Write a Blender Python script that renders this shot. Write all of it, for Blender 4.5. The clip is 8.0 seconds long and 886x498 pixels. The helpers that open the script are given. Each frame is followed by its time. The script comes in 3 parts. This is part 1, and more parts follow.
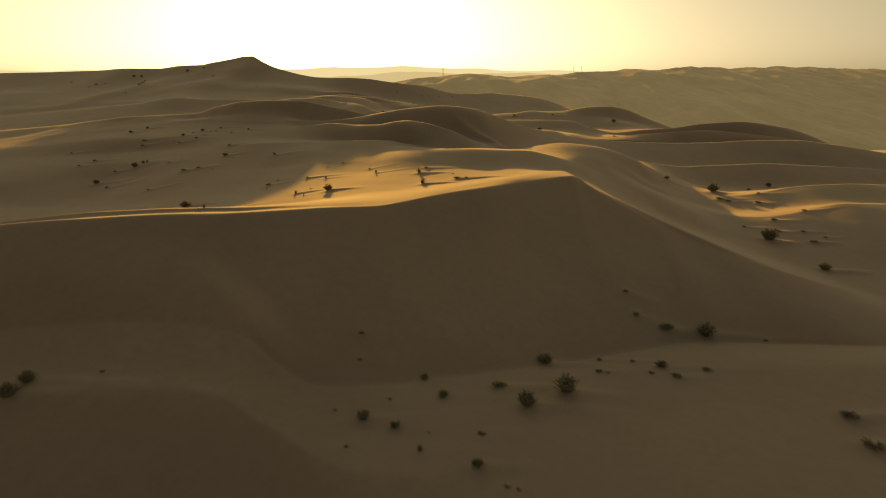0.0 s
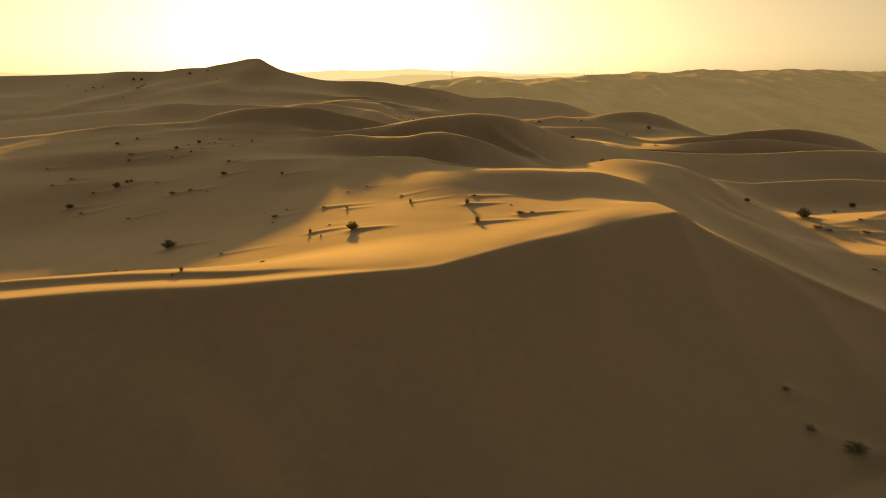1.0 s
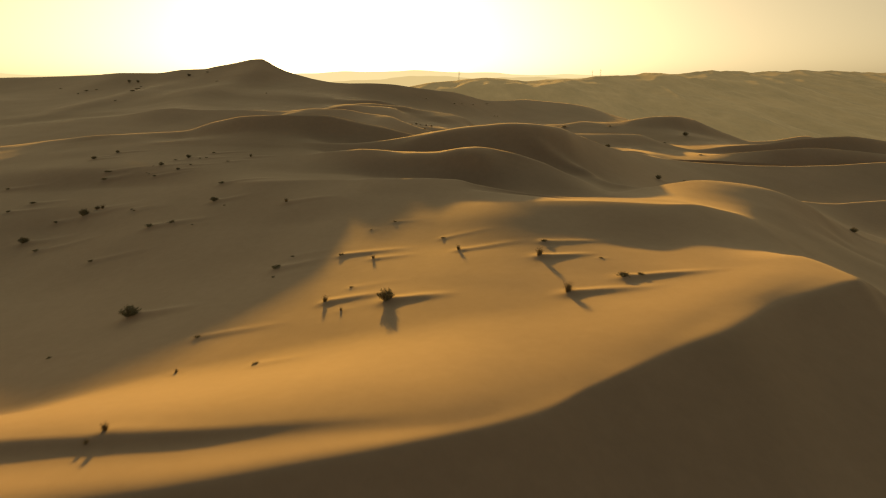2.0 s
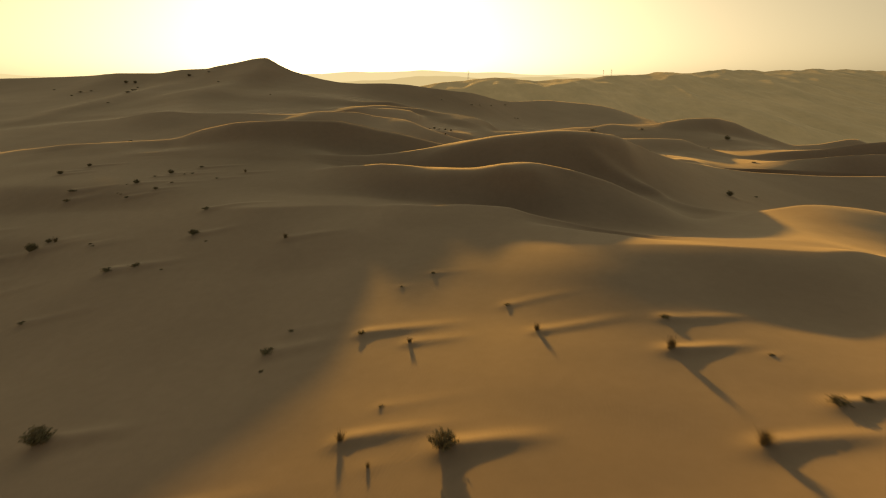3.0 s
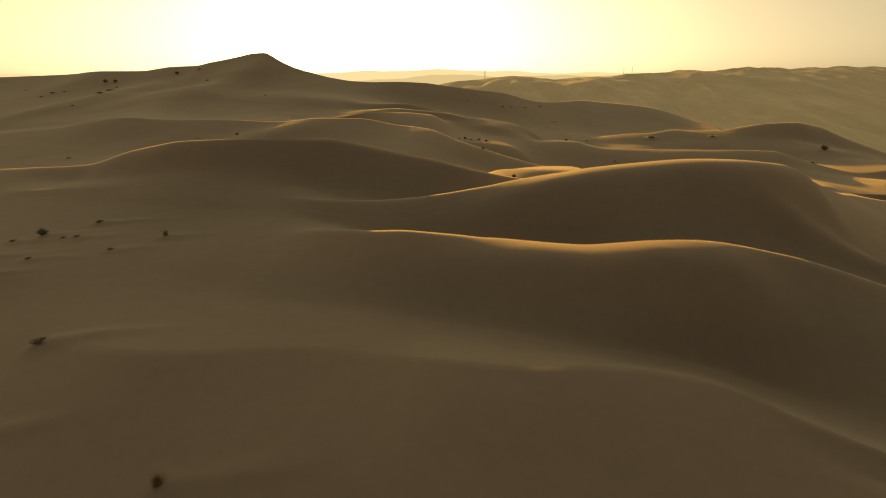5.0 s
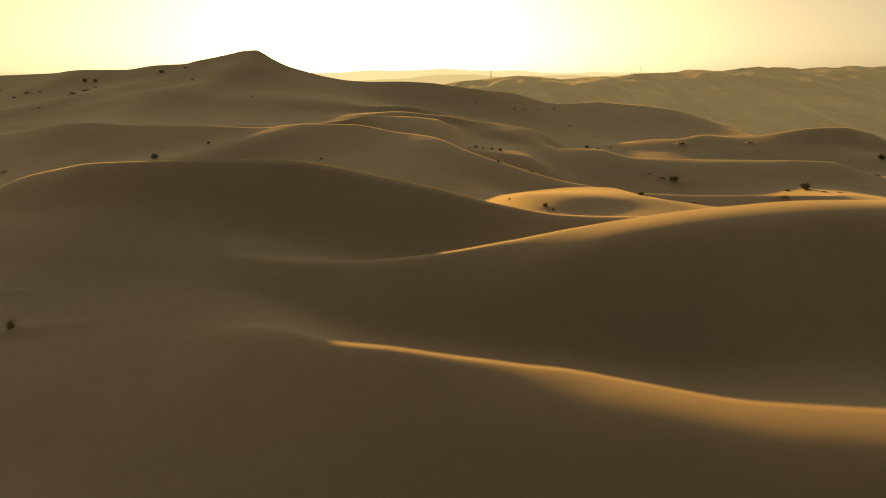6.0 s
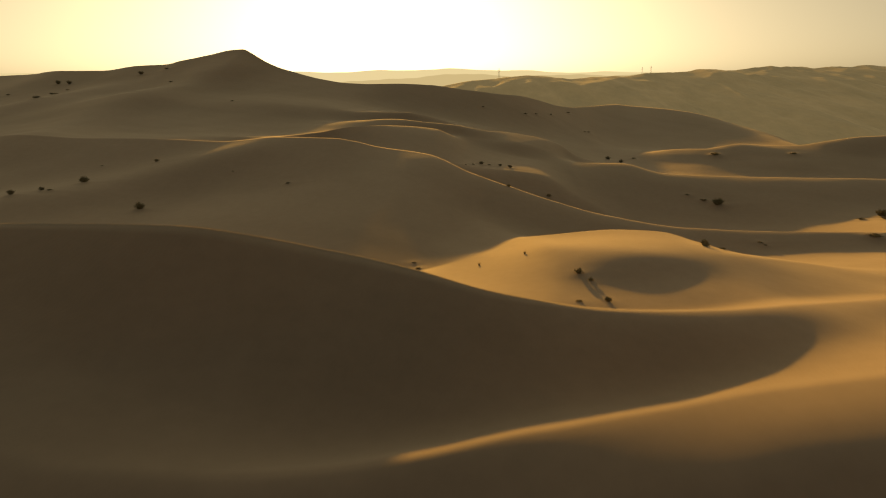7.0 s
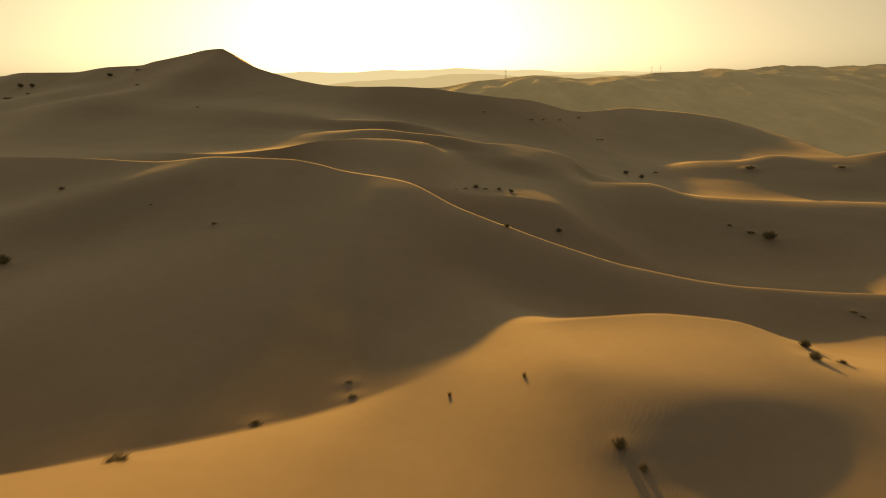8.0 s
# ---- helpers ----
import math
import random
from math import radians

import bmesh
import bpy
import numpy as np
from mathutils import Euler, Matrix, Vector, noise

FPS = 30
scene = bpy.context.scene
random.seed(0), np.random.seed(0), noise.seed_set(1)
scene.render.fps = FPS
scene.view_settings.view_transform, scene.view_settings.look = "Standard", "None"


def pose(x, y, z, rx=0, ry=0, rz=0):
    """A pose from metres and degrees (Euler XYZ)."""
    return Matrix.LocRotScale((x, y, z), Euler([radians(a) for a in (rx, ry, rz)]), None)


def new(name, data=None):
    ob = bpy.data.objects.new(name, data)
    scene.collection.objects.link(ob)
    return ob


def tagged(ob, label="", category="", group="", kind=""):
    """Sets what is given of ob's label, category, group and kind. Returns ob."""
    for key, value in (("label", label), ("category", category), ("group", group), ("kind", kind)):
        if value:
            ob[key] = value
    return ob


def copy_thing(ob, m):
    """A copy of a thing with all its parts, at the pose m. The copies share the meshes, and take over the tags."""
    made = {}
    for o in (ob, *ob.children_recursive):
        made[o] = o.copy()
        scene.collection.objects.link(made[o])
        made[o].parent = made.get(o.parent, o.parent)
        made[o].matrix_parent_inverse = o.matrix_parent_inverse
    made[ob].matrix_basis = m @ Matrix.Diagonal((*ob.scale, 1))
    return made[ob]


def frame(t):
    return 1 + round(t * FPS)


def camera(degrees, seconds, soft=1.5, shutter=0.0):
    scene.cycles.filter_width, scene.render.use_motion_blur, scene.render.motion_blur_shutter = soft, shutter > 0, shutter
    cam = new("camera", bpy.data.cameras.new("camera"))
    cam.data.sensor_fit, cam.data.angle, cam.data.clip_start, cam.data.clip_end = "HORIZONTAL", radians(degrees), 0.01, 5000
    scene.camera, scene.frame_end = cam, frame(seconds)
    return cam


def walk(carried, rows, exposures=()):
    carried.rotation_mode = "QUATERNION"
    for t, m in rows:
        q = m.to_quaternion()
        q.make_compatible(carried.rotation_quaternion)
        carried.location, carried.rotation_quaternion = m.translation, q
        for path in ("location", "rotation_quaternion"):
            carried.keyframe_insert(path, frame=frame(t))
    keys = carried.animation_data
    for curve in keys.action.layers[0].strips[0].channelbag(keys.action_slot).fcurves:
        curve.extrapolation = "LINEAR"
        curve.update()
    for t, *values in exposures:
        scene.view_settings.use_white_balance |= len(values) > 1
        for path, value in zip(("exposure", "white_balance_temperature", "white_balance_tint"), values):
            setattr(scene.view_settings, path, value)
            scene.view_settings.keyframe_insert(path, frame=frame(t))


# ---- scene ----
cam = camera(70.0, 8.0, soft=1.1, shutter=0.35)
PATH = [
    (0.0, pose(0.000, 0.000, 15.000, 74.667, 0.000, -0.000)),
    (0.5, pose(-1.802, 6.608, 14.985, 74.807, 0.023, 0.251)),
    (1.0, pose(-3.475, 13.181, 15.068, 74.902, 0.027, 0.571)),
    (1.5, pose(-5.116, 19.629, 15.180, 75.000, 0.033, 0.769)),
    (2.0, pose(-6.676, 25.948, 15.256, 75.014, 0.037, 0.985)),
    (3.5, pose(-10.354, 43.913, 15.034, 75.026, 0.249, 1.941)),
    (4.0, pose(-11.297, 50.034, 14.942, 74.964, 0.239, 2.223)),
    (4.5, pose(-11.977, 56.096, 14.936, 74.932, 0.311, 2.570)),
    (6.0, pose(-13.490, 74.385, 14.857, 74.911, 0.313, 3.299)),
    (6.5, pose(-13.574, 80.589, 15.042, 74.871, 0.269, 3.592)),
    (7.0, pose(-13.354, 86.781, 15.238, 74.880, 0.359, 3.992)),
    (7.5, pose(-12.942, 92.985, 15.415, 74.884, 0.434, 4.393)),
    (8.0, pose(-12.458, 99.219, 15.585, 74.865, 0.462, 4.633)),
]
walk(cam, PATH, [(0.0, 0.75, 6850, 10), (0.5, 0.70, 6850, 10), (1.0, 0.95, 7900, 14), (1.5, 1.05, 6800, 12), (2.0, 0.9, 7100, 11), (3.5, 0.8, 6800, 11), (4.0, 1.0, 7500, 12),
                (4.5, 0.86, 7150, 11), (6.0, 0.93, 7250, 11), (6.5, 0.8, 6800, 11), (7.0, 0.65, 6800, 11), (7.5, 0.65, 6800, 11), (8.0, 0.70, 6900, 11)])

# world, sun and exposure: a low evening sun ahead and a little to the left
SUN_AZIMUTH, SUN_ELEVATION = -9.9, 7.15
world = bpy.data.worlds.new("desert_sky")
scene.world = world
world.use_nodes = True
sky = world.node_tree.nodes.new("ShaderNodeTexSky")
sky.sky_type, sky.sun_disc = "NISHITA", False
sky.sun_elevation, sky.sun_rotation = radians(SUN_ELEVATION), radians(SUN_AZIMUTH)
sky.air_density, sky.dust_density, sky.ozone_density = 0.22, 2.6, 0.0
soft_sky = world.node_tree.nodes.new("ShaderNodeGamma")
soft_sky.inputs["Gamma"].default_value = 0.54
pale = world.node_tree.nodes.new("ShaderNodeHueSaturation")
pale.inputs["Saturation"].default_value = 0.75
dust = world.node_tree.nodes.new("ShaderNodeMix")
dust.data_type, dust.blend_type = "RGBA", "MULTIPLY"
dust.inputs[0].default_value = 1.0
dust.inputs[7].default_value = (1.0, 0.87, 0.55, 1)
world.node_tree.links.new(sky.outputs[0], pale.inputs["Color"])
world.node_tree.links.new(pale.outputs[0], soft_sky.inputs[0])
world.node_tree.links.new(soft_sky.outputs[0], dust.inputs[6])
world.node_tree.links.new(dust.outputs[2], world.node_tree.nodes["Background"].inputs[0])
world.node_tree.nodes["Background"].inputs[1].default_value = 0.131
sun = new("sun", bpy.data.lights.new("sun", "SUN"))
sun.data.energy, sun.data.angle, sun.data.color = 3.0, radians(0.8), (1.0, 0.50, 0.08)
sun.matrix_world = Matrix.Rotation(radians(-SUN_AZIMUTH), 4, "Z") @ pose(0, 0, 40, SUN_ELEVATION - 90, 0, 0)


# materials
def material(name, rough=0.9):
    m = bpy.data.materials.new(name)
    m.use_nodes = True
    nt = m.node_tree
    b = nt.nodes["Principled BSDF"]
    b.inputs["Roughness"].default_value = rough
    return m, nt, b


def add(nt, kind, **values):
    n = nt.nodes.new(kind)
    for k, v in values.items():
        n.inputs[k.replace("_", " ")].default_value = v
    return n


def sand_material():
    m, nt, b = material("sand", 0.92)
    b.inputs["Specular IOR Level"].default_value = 0.25
    b.inputs["Sheen Weight"].default_value = 0.36
    b.inputs["Sheen Roughness"].default_value = 0.6
    b.inputs["Sheen Tint"].default_value = (1.0, 0.88, 0.66, 1)
    co = nt.nodes.new("ShaderNodeTexCoord")
    big = add(nt, "ShaderNodeTexNoise", Scale=0.045, Detail=4.0, Roughness=0.6)
    fine = add(nt, "ShaderNodeTexNoise", Scale=1.7, Detail=6.0, Roughness=0.7)
    ramp = nt.nodes.new("ShaderNodeValToRGB")
    ramp.color_ramp.elements[0].color = (0.258, 0.193, 0.144, 1)
    ramp.color_ramp.elements[1].color = (0.352, 0.262, 0.198, 1)
    ramp.color_ramp.elements[0].position, ramp.color_ramp.elements[1].position = 0.3, 0.7
    mix = nt.nodes.new("ShaderNodeMix")
    mix.data_type = "RGBA"
    mix.blend_type = "MULTIPLY"
    mix.inputs[0].default_value = 0.3
    for n in (big, fine):
        nt.links.new(co.outputs["Object"], n.inputs["Vector"])
    nt.links.new(big.outputs[0], ramp.inputs[0])
    nt.links.new(ramp.outputs[0], mix.inputs[6])
    nt.links.new(fine.outputs[0], mix.inputs[7])
    nt.links.new(mix.outputs[2], b.inputs["Base Color"])
    warp = add(nt, "ShaderNodeTexNoise", Scale=0.35, Detail=2.0)
    shift = nt.nodes.new("ShaderNodeVectorMath")
    shift.operation = "MULTIPLY_ADD"
    shift.inputs[1].default_value = (1.6, 1.6, 0.0)
    turn = nt.nodes.new("ShaderNodeMapping")
    turn.inputs["Rotation"].default_value = (0, 0, radians(24))
    ripple = add(nt, "ShaderNodeTexWave", Scale=2.3, Distortion=1.6, Detail=2.0)
    grain = add(nt, "ShaderNodeTexNoise", Scale=9.0, Detail=5.0, Roughness=0.75)
    patch = add(nt, "ShaderNodeTexNoise", Scale=0.12, Detail=2.0)
    fade = nt.nodes.new("ShaderNodeMapRange")
    fade.inputs[1].default_value, fade.inputs[2].default_value = 0.42, 0.75
    amount = nt.nodes.new("ShaderNodeMath")
    amount.operation = "MULTIPLY"
    total = nt.nodes.new("ShaderNodeMath")
    total.operation = "MULTIPLY_ADD"
    total.inputs[1].default_value = 0.9
    bump = add(nt, "ShaderNodeBump", Strength=0.18, Distance=0.012)
    for n in (warp, grain, patch):
        nt.links.new(co.outputs["Object"], n.inputs["Vector"])
    nt.links.new(warp.outputs["Color"], shift.inputs[0])
    nt.links.new(co.outputs["Object"], shift.inputs[2])
    nt.links.new(shift.outputs[0], turn.inputs[0])
    nt.links.new(turn.outputs[0], ripple.inputs["Vector"])
    nt.links.new(patch.outputs[0], fade.inputs[0])
    nt.links.new(ripple.outputs["Fac"], amount.inputs[0])
    nt.links.new(fade.outputs[0], amount.inputs[1])
    nt.links.new(grain.outputs[0], total.inputs[0])
    nt.links.new(amount.outputs[0], total.inputs[2])
    nt.links.new(total.outputs[0], bump.inputs["Height"])
    nt.links.new(bump.outputs[0], b.inputs["Normal"])
    return m


SAND = sand_material()


# shrubs: x, y, width, kind (0 leafy bush, 1 grass tussock, 2 low clump)
PLATEAU = [(-9.7, 52.9, 0.81, 0), (-12.7, 53.9, 0.51, 1), (-13.2, 61.3, 0.50, 2), (-11.2, 60.1, 0.41, 1), (-6.4, 60.2, 0.47, 1),
    (-2.2, 57.8, 0.70, 1), (-1.7, 52.1, 0.74, 1), (-17.9, 51.6, 0.41, 2), (-23.3, 56.2, 1.06, 0), (-16.4, 62.6, 0.37, 2), (-16.9, 60.9, 0.79, 2),
    (-16.7, 59.4, 0.31, 2), (-17.3, 48.0, 0.21, 1), (-14.0, 47.4, 0.38, 2), (-15.3, 39.8, 0.38, 1), (-25.0, 52.1, 0.33, 2), (-15.5, 39.3, 0.14, 1),
    (-11.7, 55.6, 0.30, 2), (-11.7, 52.5, 0.27, 1), (-7.3, 63.0, 0.36, 2), (-10.6, 67.3, 0.32, 2), (-12.0, 65.9, 0.27, 2)]
PLATEAU_2 = [(-1.6, 60.4, 0.48, 2), (0.9, 57.3, 0.25, 2), (1.2, 54.0, 0.74, 2), (2.0, 54.1, 0.46, 2)]
SLOPE = [(-41.2, 74.6, 1.01, 0), (-39.0, 72.7, 0.75, 2), (-40.6, 78.1, 0.70, 2), (-38.2, 78.3, 1.04, 0), (-36.9, 79.0, 0.75, 1),
    (-33.3, 77.3, 0.44, 2), (-29.9, 72.7, 1.10, 2), (-28.2, 72.8, 0.89, 2), (-26.3, 72.0, 0.34, 2), (-26.3, 76.7, 0.83, 0), (-19.7, 74.2, 0.70, 1),
    (-46.5, 80.8, 0.64, 2), (-45.5, 82.8, 0.92, 2), (-51.7, 88.5, 0.66, 2), (-41.5, 88.1, 0.95, 2), (-41.6, 89.5, 0.69, 2), (-32.0, 68.0, 0.57, 2)]
HILLSIDE = [(-46.5, 95.5, 0.73, 0), (-45.0, 97.8, 0.61, 0), (-47.1, 96.5, 0.50, 2), (-58.3, 131.4, 0.75, 2), (-35.8, 91.9, 0.52, 2),
    (-34.7, 92.6, 0.68, 0), (-36.4, 89.7, 0.66, 0), (-33.9, 87.8, 0.48, 0), (-33.2, 89.3, 0.49, 2), (-33.3, 92.1, 0.41, 2), (-32.6, 92.1, 0.51, 2),
    (-32.6, 94.2, 0.63, 2), (-27.8, 91.7, 0.68, 1), (-29.7, 90.1, 0.48, 2), (-37.2, 88.1, 0.30, 2), (-42.0, 89.6, 0.75, 2), (-35.9, 87.0, 0.58, 2),
    (-36.8, 87.8, 0.39, 2), (-37.2, 89.7, 0.31, 2), (-27.2, 81.2, 0.85, 2), (-33.7, 77.7, 0.47, 2), (-37.5, 79.2, 0.60, 0)]
HILLSIDE_2 = [(-25.0, 75.4, 0.17, 2)]
FACE = [(-110.8, 208.9, 1.63, 2), (-111.3, 205.4, 1.07, 2), (-86.5, 177.6, 0.86, 2), (-101.2, 214.8, 1.45, 0), (-98.3, 214.0, 1.26, 0),
    (-90.8, 197.8, 1.93, 2), (-83.8, 215.5, 1.40, 0), (-78.2, 215.3, 1.38, 2), (-124.5, 219.4, 1.18, 2), (-52.0, 182.5, 0.68, 2)]
REACH = [(-44.7, 133.7, 0.90, 0), (-46.3, 131.0, 0.51, 0), (-45.6, 130.9, 0.60, 2), (-47.5, 129.4, 0.71, 0), (-37.4, 128.3, 0.87, 0),
    (-41.9, 139.7, 0.54, 0), (-34.0, 136.8, 0.29, 2), (-28.4, 133.3, 0.56, 2), (-46.8, 139.6, 0.35, 2), (-70.5, 201.0, 0.96, 2),
    (-94.4, 207.3, 0.95, 2), (-88.0, 189.4, 1.66, 2), (-108.0, 209.1, 1.16, 2)]
MOUND_TOP = [(-9.5, 112.4, 0.46, 0), (-9.1, 111.7, 0.30, 0), (-9.9, 109.2, 0.36, 2), (-8.8, 109.5, 0.37, 0), (-11.5, 116.6, 0.17, 1),
    (5.3, 130.1, 0.54, 2)]
BASIN = [(-11.1, 150.7, 0.54, 0), (-12.1, 151.0, 0.49, 0), (-13.2, 150.6, 0.60, 2), (-14.0, 150.6, 0.60, 0), (-14.8, 149.6, 0.48, 2),
    (-15.5, 148.6, 0.35, 2), (-11.2, 151.8, 0.43, 2), (4.1, 180.8, 0.90, 0), (5.5, 178.2, 0.79, 0), (8.3, 182.8, 0.83, 2), (7.0, 152.2, 0.65, 2),
    (8.3, 150.9, 0.90, 2), (9.3, 149.8, 1.41, 0), (19.6, 143.8, 0.91, 2), (21.8, 144.7, 1.33, 0), (13.4, 131.2, 1.29, 2), (21.4, 143.4, 1.05, 2),
    (20.3, 183.6, 1.74, 2), (31.1, 182.6, 1.20, 2)]
RISE = [(-6.6, 205.9, 1.01, 2), (-4.5, 208.7, 0.92, 2), (-1.2, 213.5, 0.96, 2), (3.1, 222.2, 1.15, 2), (4.8, 209.2, 0.81, 2), (-14.3, 202.1, 0.76, 2)]
FOLD = [(-20.9, 111.1, 0.76, 2), (-19.1, 114.7, 0.47, 2), (-16.7, 116.4, 0.41, 2), (-17.0, 117.3, 0.31, 2), (-13.7, 116.1, 0.22, 1),
    (-1.9, 120.0, 0.51, 0), (-2.4, 118.3, 0.48, 0), (-1.5, 118.4, 0.53, 2), (-7.7, 145.0, 0.58, 0), (-11.7, 135.8, 0.42, 0), (5.5, 129.7, 0.42, 2)]
FRONT = [(16.9, 37.7, 1.28, 0), (14.3, 37.7, 1.34, 2), (5.5, 31.3, 0.90, 0), (2.7, 27.7, 0.96, 2), (-0.9, 28.4, 0.45, 0), (-3.4, 24.0, 0.68, 0),
    (3.8, 25.7, 1.03, 0), (5.9, 27.3, 1.27, 0), (8.7, 32.3, 0.47, 2), (10.5, 32.1, 0.48, 2), (11.8, 31.3, 0.69, 0), (11.0, 30.5, 0.41, 2),
    (12.2, 30.1, 0.75, 2), (14.2, 31.1, 0.64, 2), (-4.2, 30.4, 0.39, 2), (-4.1, 28.7, 0.32, 2), (0.0, 26.5, 0.58, 0), (-2.0, 23.4, 0.49, 0),
    (-0.9, 21.7, 0.47, 1)]
FRONT_B = [(-4.7, 24.7, 0.29, 2), (1.3, 20.8, 0.56, 0), (2.3, 19.8, 0.29, 2), (2.7, 19.7, 0.29, 2), (-0.6, 23.1, 0.22, 2), (1.6, 23.1, 0.43, 2),
    (-18.2, 23.9, 1.00, 0), (-18.0, 24.9, 0.80, 0), (-15.3, 26.0, 0.32, 2), (-3.8, 21.9, 0.27, 2), (12.2, 40.1, 0.55, 2), (12.4, 38.1, 0.68, 2),
    (20.8, 37.8, 0.40, 2), (18.9, 26.3, 1.03, 2), (18.4, 23.8, 1.10, 2), (8.2, 30.3, 0.53, 2), (-2.4, 25.9, 0.29, 2), (8.6, 30.2, 0.33, 2)]
RIGHT = [(30.3, 57.0, 1.65, 0), (32.2, 51.0, 1.08, 0), (34.9, 57.5, 0.88, 2), (35.3, 60.3, 0.64, 2), (32.8, 60.1, 0.64, 2), (34.0, 63.5, 0.80, 2),
    (39.0, 67.0, 0.71, 2), (37.4, 73.9, 1.10, 2), (33.5, 75.4, 1.25, 2), (34.1, 74.4, 0.93, 2), (34.4, 79.7, 1.81, 0), (44.0, 90.1, 0.95, 2),
    (49.8, 95.9, 1.23, 0), (29.0, 81.5, 0.82, 0), (29.7, 60.7, 0.51, 2), (36.8, 59.0, 0.51, 2), (39.4, 78.1, 0.66, 2)]
FAR = [(45.3, 170.9, 1.50, 0), (17.8, 101.7, 1.01, 0), (22.6, 106.3, 0.66, 2), (37.8, 141.3, 1.00, 2), (34.8, 133.6, 0.95, 0), (21.8, 140.6, 0.70, 2), (23.6, 141.2, 0.60, 2),
    (35.8, 155.6, 0.87, 2), (5.7, 210.4, 0.91, 2)]
SHRUBS = [*PLATEAU, *PLATEAU_2, *SLOPE, *HILLSIDE, *HILLSIDE_2, *FACE, *REACH, *MOUND_TOP, *BASIN, *RISE, *FOLD, *FRONT, *FRONT_B, *RIGHT, *FAR]


# The dune field is lofted over lines that run across the way: crests and hollows in turn, from the near to the far.
# Each point of a line: x, y, z.
NEAR = [(-200, -40, -1), (200, -40, -1.5)]
PIT = [(-120, 4, -4), (-40, 12, -3.0), (-25, 15, -2.6), (-14, 16.5, -2.6), (-8, 16, -2.0), (-3, 13, -.8), (4, 11, .2), (20, 14, -.4), (60, 14, -1.2), (120, 8, -3)]
FRONT = [(-120, 14, .5), (-40, 20, 2.0), (-25, 23, 2.2), (-17.6, 24.3, 2.1), (-14, 24.8, 1.95), (-11.5, 24.9, 1.85), (-9.5, 24.4, 1.75), (-8, 23.4, 1.45), (-6, 22, 1.15), (-4, 20.6, .95), (-1, 20, .9), (2, 22, .75),
         (5, 26.2, .45), (8, 29.4, .05), (11, 31.2, -.2), (16, 31.9, -.4), (27, 32.1, -.5), (40, 33, -.8), (120, 34, -2)]
FOOT = [(-120, 20, .4), (-40, 26, 2.3), (-25, 28, 2.6), (-17, 29.3, 2.6), (-13, 29.4, 2.5), (-10, 29, 2.2), (-8, 27.8, 1.6), (-6, 27, 1.0), (-3, 27.5, .8), (-1, 28.5, .55), (5, 31, .0), (8, 32.6, -.35), (11, 34.6, -.8), (16, 37.2, -1.35),
        (22, 37.6, -1.6), (27, 37.2, -1.6), (60, 37, -2.2), (120, 38, -3)]
MAIN = [(-120, 22, 3), (-75, 25, 3.2), (-45, 29.9, 5.0), (-30, 33, 6.4), (-25, 34, 6.85), (-21, 35, 7.1), (-17, 36, 7.2), (-13, 37.2, 7.05), (-10, 38.3, 7.02), (-8.3, 38.9, 6.98), (-6, 40, 6.82), (-4.1, 41.3, 6.65),
        (-2.8, 42.5, 6.67), (-1.6, 43.3, 6.78), (0.5, 44.8, 6.88), (2.8, 46.3, 6.98), (6, 49.2, 6.9), (9, 51, 7.0), (10.5, 51.8, 7.02), (11.3, 52, 6.6), (13, 51.8, 5.7), (16, 50.8, 4.1), (20, 49, 2.2),
        (26, 46.5, .5), (30, 45.8, -.6), (34, 45, -1.45), (40, 44, -1.7), (120, 44, -3)]
DIP = [(-120, 24, 2.8), (-45, 33.2, 4.5), (-30, 36, 5.9), (-21, 37.9, 6.72), (-18, 38.5, 6.75), (-13.6, 39.3, 6.72), (-9.7, 40, 6.8), (-7, 40.3, 6.84), (-4, 42.2, 6.63), (0, 45.4, 6.86), (10.5, 52.6, 7.0),
       (13, 52.6, 5.7), (26, 47.5, .5), (30, 46.8, -.6), (34, 46, -1.45), (40, 45, -1.7), (120, 46, -3)]
LIP = [(-120, 26, 2.8), (-45, 34, 4.6), (-30, 36.8, 6.1), (-21, 38.5, 6.85), (-18, 39.1, 6.87), (-13.6, 39.8, 6.8), (-9.7, 40.5, 6.83), (-7, 40.9, 6.84), (-4, 43, 6.62), (0, 46.2, 6.84), (10.5, 53.4, 6.98),
       (13, 53.4, 5.7), (26, 48.5, .5), (30, 47.8, -.6), (34, 47, -1.4), (40, 46, -1.6), (120, 48, -3)]
SCOOP = [(-120, 45, 0), (-45, 43, 1.6), (-30, 45.5, 2.3), (-23, 47.5, 3.35), (-20, 48, 3.95), (-17, 48.5, 4.45), (-13, 49.5, 5.0), (-9, 50, 5.65), (-4, 51, 6.1), (0, 52.5, 6.35), (4, 54, 6.55), (10.5, 56, 6.85),
         (12, 56, 6.2), (14, 55.5, 5.2), (18, 54, 3.3), (26, 51, .5), (30, 50.8, -.55), (34, 50.5, -1.15), (40, 50, -1.35), (120, 52, -3.6)]
